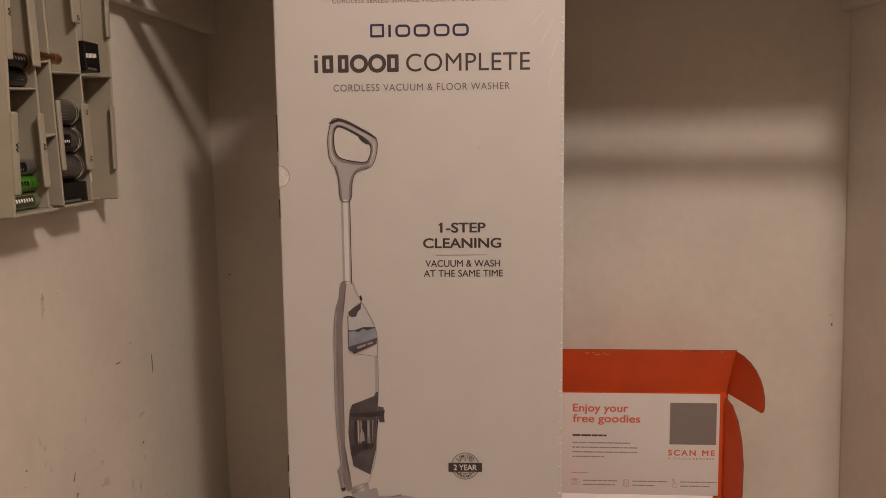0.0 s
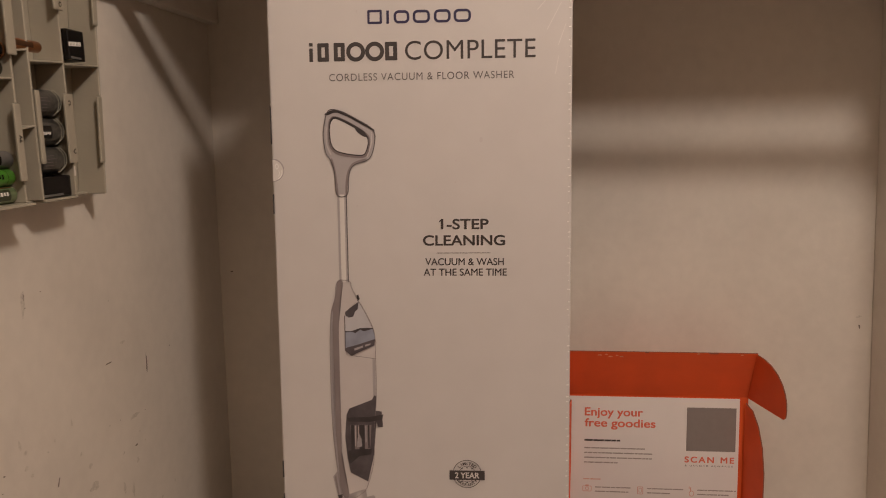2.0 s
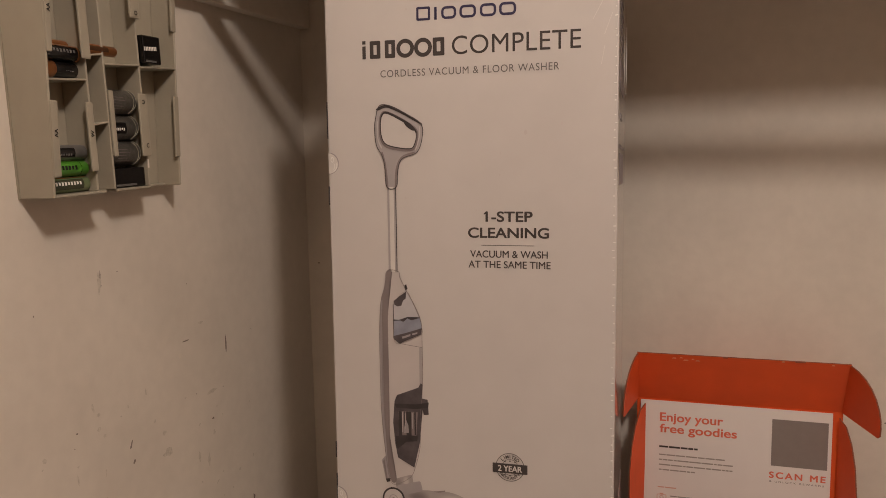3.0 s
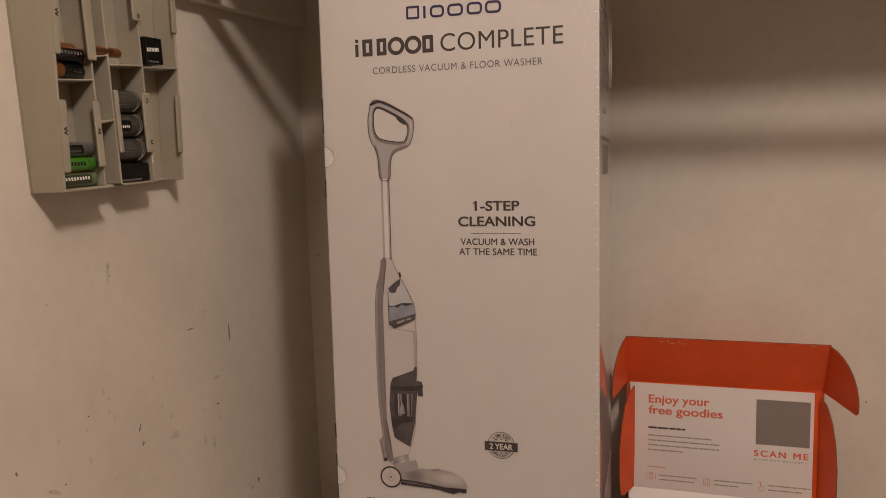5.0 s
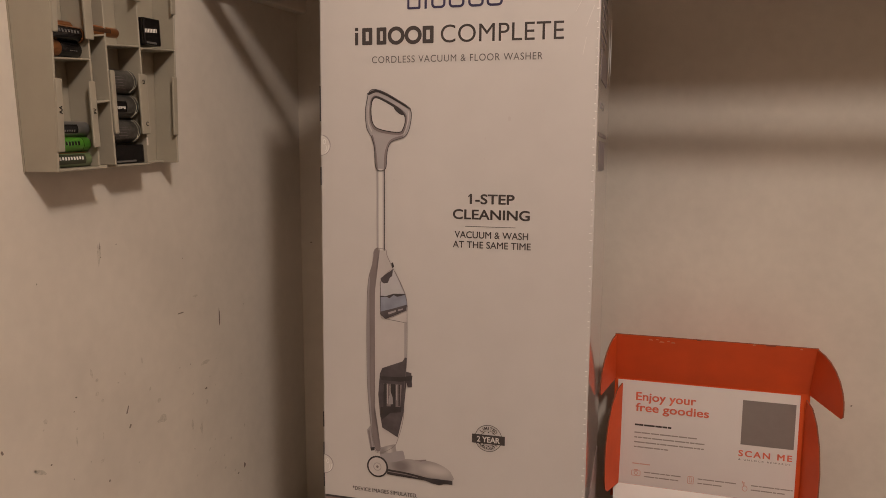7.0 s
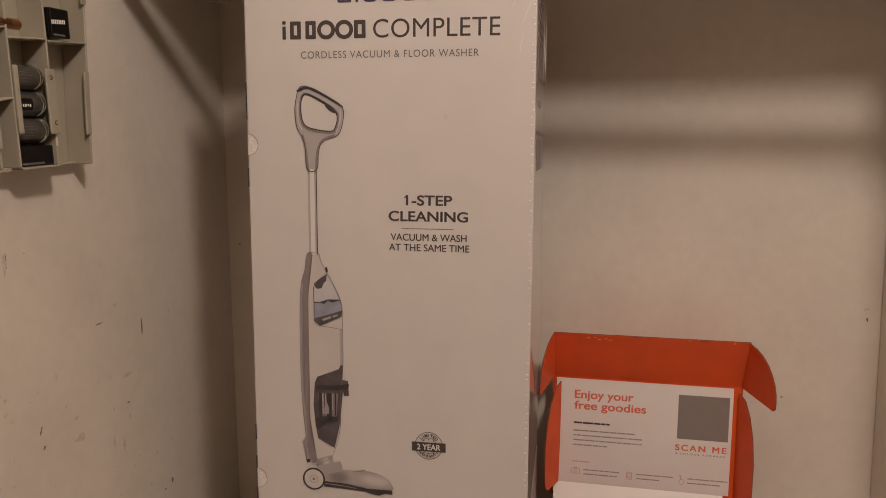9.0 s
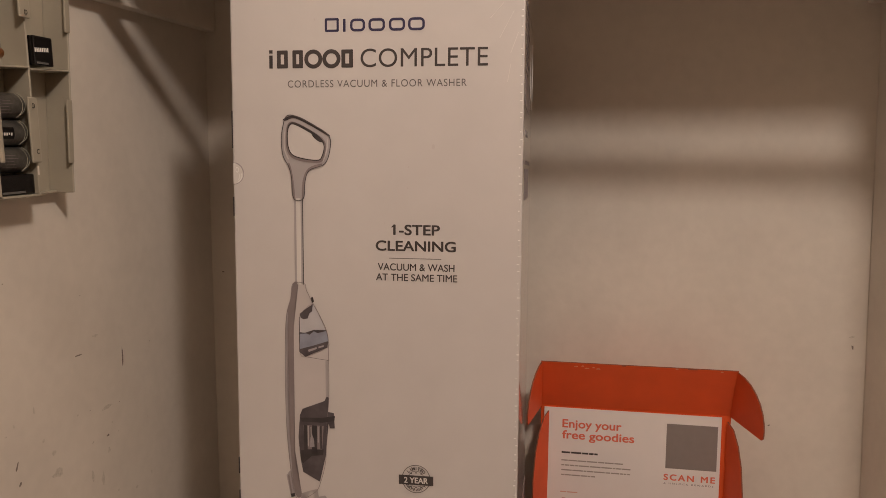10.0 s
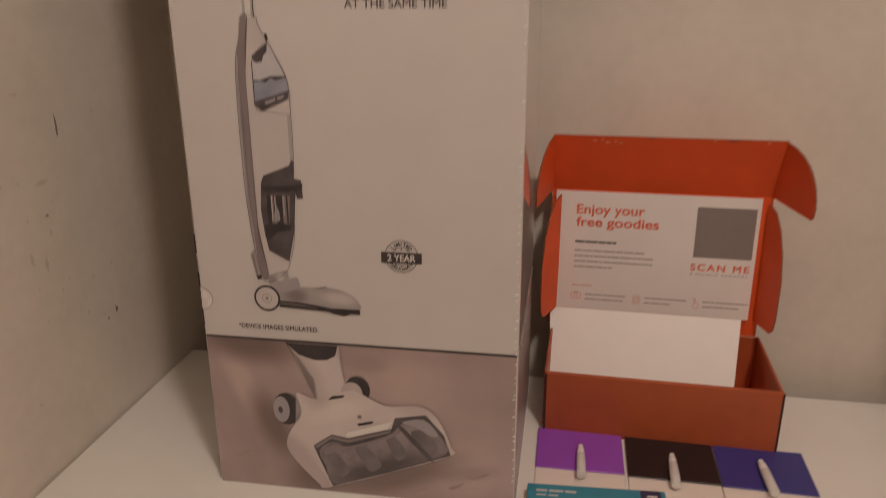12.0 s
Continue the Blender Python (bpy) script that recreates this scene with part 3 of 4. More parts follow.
part("tank_base_glint", printed([(-61, 404.6), (-55, 406.4), (-55, 404.6), (-61, 402.6)], 5), P_MID, washer)
part("latch", printed([(-69, 458), (-67, 459), (-65.5, 454), (-68, 452)], 3), P_DARK, washer)
part("cup", printed([(-83, 327), (-80, 334), (-55, 344), (-52.5, 349), (-50, 348), (-51, 332), (-44.5, 331), (-43.5, 314), (-49, 313.5), (-50.5, 319), (-54, 282), (-61, 252), (-80, 262), (-83, 278),
                     (-85, 302)], 3), P_SMOKE, washer)
part("cup_lip", printed([(-83, 324), (-58, 325), (-43, 328), (-44, 322), (-58, 319.5), (-81, 319.5)], 4), P_DARK, washer)
part("cup_glass", printed([(-79, 316), (-56, 316), (-58, 289), (-78, 289)], 4), P_SPINE, washer)
for x0, x1, z0 in ((-78.5, -74.5, 287), (-72, -71, 292), (-69.5, -63.5, 284), (-60, -58.3, 290)):
    part("cup_tube", bar(x0, x1, z0, 316, 5), P_DARK, washer)
part("cup_glint", bar(-70.8, -70.0, 296, 314, 6), P_LIGHT, washer)
part("cup_glint", bar(-62.8, -61.6, 297, 315, 6), P_SHEEN, washer)
part("cup_glint", printed([(-72, 297), (-70, 308), (-67, 300), (-66.5, 292), (-72, 291)], 6), P_MID, washer)
part("cup_glint", bar(-74.2, -73.2, 292, 315, 5), P_LIGHT, washer)
part("cup_water", printed([(-82, 287), (-70, 288.5), (-56, 289.5), (-57, 283), (-70, 281), (-80, 272), (-82, 276)], 5), P_DARK, washer)
part("rear_clip", printed([(-99.6, 257), (-95, 263), (-93, 255), (-89, 235), (-95, 234)], 2), P_MID, washer)
part("rear_clip_shade", printed([(-98, 256), (-96.4, 259), (-93, 236), (-94.6, 236)], 3), P_SPINE, washer)
part("rear_clip_base", printed([(-95, 236), (-89.5, 237), (-90, 233), (-94, 232)], 3), P_DARK, washer)
part("ankle", printed([(-83, 236), (-80, 238), (-65, 243), (-63.5, 240), (-63, 232), (-70, 229), (-82, 227)], 2, 3), P_FOOT, washer)
part("collar", printed([(-83, 228.2), (-70, 232.2), (-55.5, 236.5), (-54, 233.4), (-52, 226.6), (-60, 222.9), (-76, 219.8)], 3, 2), P_MID, washer)
part("foot", printed([(-78, 208.6), (-76, 222.8), (-60, 225.4), (-47, 226.9), (-38, 226.6), (-25.5, 227.5), (-14, 225.9), (-5, 222.6), (1.5, 218.6), (4.4, 214.8), (5.6, 206.9), (-22, 206.8), (-51, 210.6)], 2, 3), P_FOOT, washer)
part("foot_fin", printed([(-40, 226.0), (-26, 228.9), (-26, 227.3), (-33, 225.6)], 3), P_SPINE, washer)
part("foot_base", printed([(-74, 211.9), (-51, 210.6), (-36, 208.6), (-22, 206.6), (5.8, 206.9), (5.8, 201.7), (-2.8, 202.2), (-10, 199.5), (-19.6, 201.0), (-25.6, 202.9), (-34, 203.5), (-74, 205.3)], 4), P_DARK, washer)
part("base_line", printed([(-73, 209.6), (-51, 208.4), (-36, 206.3), (-36, 205.6), (-51, 207.4), (-73, 208.6)], 5), P_SPINE, washer)
part("wheel_tyre", disc(-86, 213.5, 13.2, 4), P_DARK, washer)
part("wheel_rim", disc(-86, 213.5, 11.2, 5), P_LIGHT, washer)
part("wheel_hub", ring(-86, 213.5, 4.2, 5.0, 6), P_MID, washer)
part("wheel_cap", disc(-86, 213.5, 1.6, 6), P_SPINE, washer)

# photograph along the foot of the front
photo = part("photo_band", bar(-155, 155, 0.2, 169, 1), P_PHOTO, carton, "brown printed photo of a wet-cleaning head")
part("photo_edge", bar(-155.5, 155.5, 168.2, 170.6, 2), INK, photo)
for x, z, w in ((120, 34, 12), (60, 12, 9), (98, 20, 8), (-128, 36, 9)):
    part("photo_grain", printed([(x - w, z - 2), (x, z + 2), (x + w, z + 5), (x + w * 0.6, z + 1), (x - w * 0.4, z - 4)], 2, 4), P_PHOTO_DARK, photo)
part("head_neck", printed([(-70, 168), (-64, 156), (-51, 141), (-44, 130), (-46, 113), (-42, 106), (-12, 116), (-13, 130), (-19, 159), (-17, 168)], 5), P_HEAD, photo)
part("head_tank", printed([(-71, 168), (-18, 168), (-21, 157), (-30, 152), (-42, 151), (-58, 156)], 7), P_DARK, photo)
part("head_wheel", disc(-75, 94, 14.0, 6, 1.28), P_DARK, photo)
part("head_wheel_rim", disc(-80.5, 93, 8.6, 6.4, 1.7), P_MID, photo)
part("head_wheel_hub", disc(-81.5, 92.5, 2.4, 6.8, 1.6), P_SMOKE, photo)
part("head_wheel", disc(0, 122, 12.5, 6, 1.15), P_DARK, photo)
part("head_wheel_rim", disc(-6, 117, 11.0, 6.4, 1.15), P_HEAD_SIDE, photo)
part("head_shell", printed([(-64, 113), (-42, 108), (-11, 120), (3, 118), (28, 106), (61, 109), (80, 96), (93, 66), (92, 56), (30, 30), (-34, 6), (-46, 9), (-75, 43), (-75, 64), (-59, 91)], 7, 4), P_HEAD, photo)
part("head_flank", printed([(-75, 62), (-70, 58), (-40, 22), (-34, 6), (-46, 9), (-75, 43)], 8, 4), P_HEAD_SIDE, photo)
part("head_gap", printed([(-31, 108), (-15, 112), (-13, 115), (-26, 113)], 8), P_DARK, photo)
part("head_brush", printed([(-49, 54), (-29, 69), (-12, 66), (33, 81), (37, 94), (68, 100), (86, 79), (92.5, 56.5), (30, 30.5), (-31, 7.5), (-36, 26)], 8), P_SMOKE, photo)
part("brush_roller", printed([(-43, 49), (-28, 61), (-10, 57), (34, 75), (42, 87), (66, 92), (82, 77), (88, 58), (30, 33), (-28, 11), (-36, 30)], 9, 3), P_BRUSH, photo)
for x, z, w in ((-28, 32, 7), (4, 42, 9), (33, 58, 6), (62, 66, 9)):
    part("brush_tuft", printed([(x - w, z + 14), (x + 3, z + 16), (x + w + 9, z - 3), (x + 6, z - 12), (x - w * 0.4, z + 2)], 10, 4), P_STREAK, photo)
part("brush_shine", printed([(-38, 45), (-20, 52), (30, 70), (44, 81), (40, 82), (28, 73), (-12, 57), (-28, 58)], 10.5, 3), P_SPINE, photo)
part("brush_streak", printed([(40, 84), (46, 84), (74, 52), (70, 50)], 11, 2), P_SMOKE, photo)
part("brush_cover", printed([(-48, 54), (-29, 68), (-12, 65), (33, 80), (31, 77), (-11, 61.5), (-29, 64.5), (-45, 52)], 11), P_SPINE, photo)
part("cover_bar", printed([(-14, 69), (-10, 67.5), (30, 82), (35, 91), (30, 88.5), (-12, 73.5)], 11), P_WHITE, photo)
part("brush_glint", printed([(44, 90), (66, 95), (80, 80), (74, 77), (58, 86)], 10, 3), P_MID, photo)
part("head_button", printed([(-2, 84), (14, 88.5), (15, 86), (0, 81.5)], 9), P_DARK, photo)
part("head_logo", bar(-1, 3, 90, 94, 9), P_SPINE, photo)

# side of the carton: photo strip and unreadable small print
side = block(W + 0.0001, W + 0.0006, 0.003, D - 0.003, 0.0002, 0.169)
part("side_photo", side, P_PHOTO, carton)


def side_bar(y0, y1, z0, z1, material, layer=1):
    part("side_print", block(W + 0.0001, W + 0.0003 * layer + 0.0002, y0, y1, z0, z1), material, carton)


for i in range(7):
    side_bar(0.04, 0.10 + 0.016 * (i % 3), 0.768 - 0.011 * i, 0.773 - 0.011 * i, P_SPINE)
side_bar(0.035, 0.155, 0.664, 0.696, P_SPINE)
side_bar(0.045, 0.11, 0.634, 0.640, P_MID)
side_bar(0.028, 0.19, 0.603, 0.607, P_SPINE)
for i in range(5):
    side_bar(0.045 + 0.024 * i, 0.060 + 0.024 * i, 0.564, 0.598, P_SPINE)
fold = part("film_seam", block(0, 0.0013, -0.0012, 0.0012, -0.036, 0.036, 0.0003, 1), FILM, carton, "loose strip of clear film")
fold.location, fold.rotation_euler = (W + 0.0004, D - 0.030, 0.722), (radians(4), 0, 0)
tip = part("film_tip", block(0, 0.0011, -0.004, 0.004, -0.007, 0.007, 0.0003, 1), FILM, carton)
tip.location, tip.rotation_euler = (W + 0.0004, D - 0.033, 0.682), (radians(-12), 0, 0)

# thumb cuts and slits on the edge, ridges of the film on the other edge
for z in (591, 209):
    part("thumb_cut", ring(-154.5, z, 11.2, 12.0, 1, 1.0, 24, -90, 180), P_MID, carton)
    # Shadow at the cut's upper rim, put in as a grey arc.
    part("thumb_shade", ring(-154.5, z, 10.9, 12.2, 2, 1.0, 24, 5, 70), P_MID, carton)
    # Whiter fill and bright arcs stand for reflections in the film.
    part("thumb_film", ring(-154.5, z, 0.2, 11.2, 1, 1.0, 24, -90, 180), P_WHITE, carton)
    part("thumb_glint", ring(-152, z - 3, 4.2, 5.0, 2, 1.0, 12, -50, 90), FILM, carton)
    part("thumb_glint", ring(-153, z - 2, 7.6, 8.5, 2, 1.0, 12, -60, 75), FILM, carton)
    part("thumb_glint", ring(-150, z + 4, 1.2, 2.0, 2, 1.6, 12, 0, 360), FILM, carton)
for z0, z1 in ((0.618, 0.658), (0.18, 0.236), (0.255, 0.274), (0.545, 0.566)):
    part("edge_slit", block(-W + 0.0009, -W + 0.0022, -0.0003, 0.005, z0, z1, 0.0003, 1), P_DARK, carton)
# Film ridges in near-white, standing for the highlights along this edge.
ridge = block(-0.0011, 0.0011, -0.0007, 0.0, -0.0005, 0.0005)
ridge_mesh = None
for i in range(80):
    z = 0.03 + 0.0092 * i + random.uniform(-0.003, 0.003)
    if ridge_mesh is None:
        ob = part("film_ridge", ridge, FILM, carton)
        ridge_mesh = ob.data
    else:
        ob = new("film_ridge", ridge_mesh)
        ob.parent = carton
    ob.location = (W - 0.0026 + random.uniform(-0.0008, 0.0008), 0.0, z)
    ob.scale = (random.uniform(0.3, 1.3), 1, random.uniform(0.7, 1.3))
for x, z, w in ((64, 620, 3), (37, 577, 1.2), (38, 599, 1.4), (-62, 751, 1.4), (-66, 553, 1.4), (12, 540, 1), (101, 628, 2)):
    part("print_speck", disc(x, z, w * 0.55, 1, 1.6), P_LIGHT, carton)

# Film creases as strips whiter than the carton, their sheen painted in.
for x, z, turn, long in ((138, 742, 62, 0.030), (146, 724, 70, 0.022), (128, 756, 48, 0.020), (141, 694, 80, 0.018)):
    crease = block(-0.0003, 0.0003, -0.0005, 0.0, -long / 2, long / 2)
    ob = part("film_crease", crease, P_WHITE, carton)
    ob.location, ob.rotation_euler = (x / 1000, 0, z / 1000), (0, radians(90 - turn), 0)

# ---- the orange mailer ----
mx = 0.281
mailer = thing("mailer_box", on_top(mx, 1.004, 0.0019, -1.2), "orange cardboard mailer with its lid standing open", "box")
MD, MH, T = 0.143, 0.076, 0.003
BL, BR = -0.134, 0.124  # base, side to side
LL, LR = -0.142, 0.119  # lid, skewed a little to one side
part("bottom", block(BL, BR, 0, MD, -0.0015, T), ORANGE, mailer)
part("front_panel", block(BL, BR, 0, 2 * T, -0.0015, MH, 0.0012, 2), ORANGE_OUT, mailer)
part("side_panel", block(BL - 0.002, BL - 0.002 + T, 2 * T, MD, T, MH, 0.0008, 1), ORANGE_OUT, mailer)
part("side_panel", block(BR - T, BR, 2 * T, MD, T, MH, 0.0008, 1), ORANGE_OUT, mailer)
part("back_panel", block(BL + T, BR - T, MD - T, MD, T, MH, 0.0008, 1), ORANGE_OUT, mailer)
for x in (BL + 0.0006, BR - 0.0006):
    part("cut_edge", block(x - 0.0012, x + 0.0012, -0.0003, 0.0050, 0.001, MH - 0.001), CUT, mailer)
lid = part("lid", sheet([(LL, MD, MH), (LR, MD, MH), (LR, MD + 0.006, 0.256), (LL, MD + 0.006, 0.256)], T * 0.7), ORANGE, mailer, edge=KRAFT)
tuck = part("tuck_flap", sheet([(LL, MD + 0.006, 0.256), (LR, MD + 0.006, 0.256), (LR, MD - 0.028, 0.329), (LL, MD - 0.028, 0.329)], T * 0.6), ORANGE, mailer, "bright orange inside of the tuck flap", edge=KRAFT)
for sx, edge, ear_out, wing_in, wing_out in ((-1, LL, -0.016, 0.012, -0.018), (1, LR, 0.026, -0.006, 0.014)):
    a, b = Vector((edge, MD + 0.005, 0.256)), Vector((edge, MD - 0.028, 0.328))
    d = Vector((ear_out, -0.073, -0.006))
    pts = [a] + [a + (b - a) * max(0, math.cos(radians(q))) + d * math.sin(radians(q)) for q in (0, 12, 24, 36, 48, 60, 70, 79, 84)]
    pts += [a + d * 1.0 + (b - a) * 0.05, a + d * 0.96]
    part("ear", sheet(pts if sx > 0 else pts[::-1], T * 0.6), ORANGE, mailer, edge=KRAFT)
    p0 = Vector((edge + wing_in, MD - 0.001, 0))
    out = Vector((wing_out, -0.045, 0))
    wing = [(0, 0.250), (0.35, 0.244), (0.65, 0.226), (0.87, 0.2), (1.0, 0.165), (1.0, 0.12), (0.94, 0.104), (0.8, 0.098), (0, 0.098)]
    pts = [p0 + out * s + Vector((0, 0, z)) for s, z in wing]
    part("wing", sheet(pts[::-1] if sx > 0 else pts, T * 0.6), ORANGE, mailer, edge=KRAFT)
for x, w in ((0.060, 0.006), (-0.03, 0.003)):
    part("torn_edge", block(x - w, x + w, MD - 0.0296, MD - 0.0272, 0.3283, 0.3296), KRAFT, mailer)

for x, share, w in ((-0.094, 0.93, 0.003), (-0.085, 0.945, 0.002), (-0.079, 0.90, 0.0035), (-0.070, 0.925, 0.002), (-0.064, 0.90, 0.003), (0.098, 0.97, 0.002), (0.04, 0.985, 0.002)):
    p = Vector((x, MD + 0.006 - 0.034 * share, 0.256 + 0.073 * share))
    up, off = Vector((0, -0.034, 0.073)).normalized() * 0.0009, Vector((0, -0.0004, -0.0002))
    part("worn_fleck", sheet([p + off - up + Vector((-w, 0, 0)), p + off - up + Vector((w, 0, 0)), p + off + up + Vector((w * 0.6, 0, 0)), p + off + up + Vector((-w * 0.5, 0, 0))], 0.0003), FLECK, mailer)

# the printed card inside the lid
card = thing("printed_card", on_top(mx, 1.004, 0.0019, -1.2) @ pose(-0.011, MD - 0.003, 0.0985, -2.0, 0, 0), "white folded card with coral print in the open lid", "card")
part("upper_leaf", block(-0.126, 0.1175, 0, 0.0012, 0, 0.156), PAPER, card)
part("lower_leaf", sheet([(-0.1215, -0.056, -0.075), (0.100, -0.056, -0.075), (0.110, -0.0005, 0.0), (-0.1275, -0.0005, 0.0)], 0.0012), PAPER, card)
words("greeting", "Enjoy your", -99.5, -17.5, 123.8, 139.3, RED_INK, card, heavy=0.42)
words("greeting", "free goodies", -99.5, 0.5, 107.6, 123.1, RED_INK, card, heavy=0.42)
part("small_print", text_line(-100, -49, 89.6, 92.2), INK, card)
for i, x1 in enumerate((-13, -3, -3, -52)):
    part("small_print", text_line(-100, x1, 78.4 - 7.2 * i, 80.2 - 7.2 * i), GREY_INK, card)
part("small_print", text_line(-101, -75, 31.6, 33.2), PINK_INK, card)
part("icon", loop_box(-102, -89, 13.5, 22, 0.9, 1, 1.8), PINK_INK, card)
part("icon_dot", ring(-95.5, 17.7, 1.8, 2.7, 1), PINK_INK, card)
part("icon_top", bar(-98, -93, 22, 23.6), PINK_INK, card)
part("icon", loop_box(-23.5, -15, 11.5, 23, 0.9, 1, 1.6), PINK_INK, card)
part("icon_dot", loop_box(-21.4, -17.1, 14, 21, 0.8, 1, 0.8), PINK_INK, card)
part("icon", ring(53.5, 15, 2.8, 3.6, 1, 1.2), PINK_INK, card)
part("icon_top", bar(51.4, 52.9, 17.6, 24.5), PINK_INK, card)
part("icon_top", bar(49.6, 50.6, 22, 25.6), PINK_INK, card)
for x, w0, w1 in ((-95, 51, 49), (-20.5, 53, 34), (50.5, 54, 44)):
    part("small_print", text_line(x + 11, x + w0 + 11, 19.6, 21.2), GREY_INK, card)
    part("small_print", text_line(x + 11, x + w1 + 11, 13.2, 14.8), GREY_INK, card)
part("code_panel", bar(44.5, 113, 78.5, 142.5, 1), CODE, card, "dark square printed panel")
words("call", "SCAN ME", 43, 111.5, 61.5, 70, RED_INK, card, heavy=0.42, spacing=1.3)
words("call_line", "& UNLOCK REWARDS", 43, 110, 55.6, 58, INK_SOFT, card, spacing=1.5)


# ---- sample cards, vials and the teal carton ----
def sample_card(x, y, turn, color, label):
    w, d = 0.0475, 0.116
    ob = thing("sample_card", on_top(x, y, 0.0004, turn), label, "card", "sample cards in front of the mailer")
    part("leaf", block(-w, w, 0, d, 0, 0.0022, 0.0006, 1), PALE, ob)
    part("cover", block(-w, w, 0.040, d, 0.0024, 0.0040, 0.0005, 1), color, ob)
    part("small_print", block(-w + 0.010, w - 0.02, 0.009, 0.0105, 0.0022, 0.0024), PINK_INK, ob)
    return ob


def vial(x, y, turn):
    ob = thing("sample_vial", on_top(x, y, 0.0102, turn), "small clear glass vial with a milky cap on a card", "vial", "vials on the sample cards")
    part("glass", rod_bm(0.0050, 0.037, 20, 0.001), GLASS, ob, smooth=True)
    cap = rod_bm(0.0041, 0.011, 20, 0.0008)
    bmesh.ops.translate(cap, verts=cap.verts, vec=(0, 0.0372, 0))
    part("cap", cap, CAP, ob, smooth=True)
    tip = rod_bm(0.0030, 0.0065, 16, 0.0006)
    bmesh.ops.translate(tip, verts=tip.verts, vec=(0, 0.0484, 0))
    part("nozzle", tip, CAP, ob, smooth=True)
    return ob


sample_card(0.190, 0.892, 0.5, PURPLE, "pale folded card with a purple cover")
sample_card(0.288, 0.890, 0.0, BLACK_CARD, "pale folded card with a black cover")
sample_card(0.3835, 0.888, -0.5, BLUE, "pale folded card with a deep blue cover")
vial(0.191, 0.914, 1)
vial(0.2875, 0.913, -1)
vial(0.3845, 0.917, 3)
teal = thing("teal_carton", on_top(0.210, 0.809, 0.0002, 3.5), "flat teal carton with a navy corner square", "box")
part("carton_body", block(-0.069, 0.069, 0, 0.083, 0, 0.014, 0.0012, 2), TEAL, teal)
part("corner_mark", block(0.044, 0.064, 0.058, 0.0815, 0.0141, 0.0146), NAVY, teal)
part("mark_glint", block(0.049, 0.058, 0.066, 0.068, 0.0146, 0.0150), WHITE_INK, teal)
part("mark_glint", block(0.050, 0.060, 0.071, 0.073, 0.0146, 0.0150), WHITE_INK, teal)
for x0, x1, y0, y1 in ((-0.060, -0.049, 0.0705, 0.0735), (-0.047, -0.033, 0.0705, 0.0735), (-0.031, -0.020, 0.0705, 0.0735), (-0.060, -0.050, 0.0640, 0.0660), (-0.048, -0.038, 0.0640, 0.0660)):
    part("small_print", block(x0, x1, y0, y1, 0.0141, 0.0145), P_LIGHT, teal)

# ---- the battery organiser on the wall ----
OW, OH, OD = 0.195, 0.32, 0.034
ORG = pose(XL + 0.0002, 0.617, 1.4775, 3.0, 0, 0)


def flared(bm):
    """Lets the wide end of the rack open out a little towards the top."""
    for v in bm.verts:
        if v.co.y > 0.17:
            v.co.y += 0.07 * v.co.z
    return bm


def leaning(bm):
    """Moves what stands on the deep side wall out with its front edge, which runs outwards to the top."""
    for v in bm.verts:
        if v.co.x > 0.01:
            v.co.x += 0.005 + 0.058 * v.co.z
    return bm


rack = thing("battery_organiser", ORG, "beige-grey plastic battery organiser hung on the wall, partly filled", "organiser")
part("back_plate", flared(block(0, 0.002, 0, OW, 0, OH)), PLASTIC, rack)
part("side_wall", leaning(block(0.002, OD, 0, 0.0025, 0, OH, 0.0008, 1)), PLASTIC, rack)
part("side_wall", flared(block(0.002, OD * 0.9, OW - 0.0025, OW, 0, OH, 0.0008, 1)), PLASTIC, rack)
for a0, a1, deep in ((0.0025, 0.066, OD + 0.004), (0.066, 0.090, 0.020), (0.090, 0.142, 0.031), (0.142, OW - 0.0025, 0.012)):
    part("end_wall", block(0.002, deep, a0, a1, 0, 0.0025, 0.0006, 1), PLASTIC, rack)
part("end_wall", flared(block(0.002, OD, 0.0025, OW - 0.0025, OH - 0.0025, OH, 0.0008, 1)), PLASTIC, rack)
for a, deep in ((0.064, 0.031), (0.088, 0.031), (0.1415, 0.030)):
    part("divider", block(0.002, deep, a - 0.0012, a + 0.0012, 0.0025, OH - 0.0025, 0.0006, 1), PLASTIC, rack)


def ledge(a0, a1, b, deep=0.031):
    """A small shelf between two dividers, its front edge dipping towards one end."""
    bm = block(0.002, deep, a0, a1, b, b + 0.002)
    for v in bm.verts:
        if v.co.y < (a0 + a1) / 2:
            v.co.z -= 0.003
    bmesh.ops.bevel(bm, geom=bm.edges[:], offset=0.0006, segments=1, affect="EDGES")
    part("ledge", flared(bm), PLASTIC, rack)


for a0, a1, b in ((0.0025, 0.0628, 0.1045), (0.0652, 0.0868, 0.066), (0.0652, 0.0868, 0.130), (0.0892, 0.1403, 0.124), (0.1427, OW - 0.0025, 0.1255), (0.0025, 0.0628, 0.21), (0.0892, 0.1403, 0.235)):
    ledge(a0, a1, b)
for a1, b0, b1 in ((0.0085, 0.018, 0.084), (0.0065, 0.124, 0.21)):
    part("lip", leaning(block(OD - 0.0005, OD + 0.0018, 0.0, a1, b0, b1, 0.0015, 2)), PLASTIC, rack)
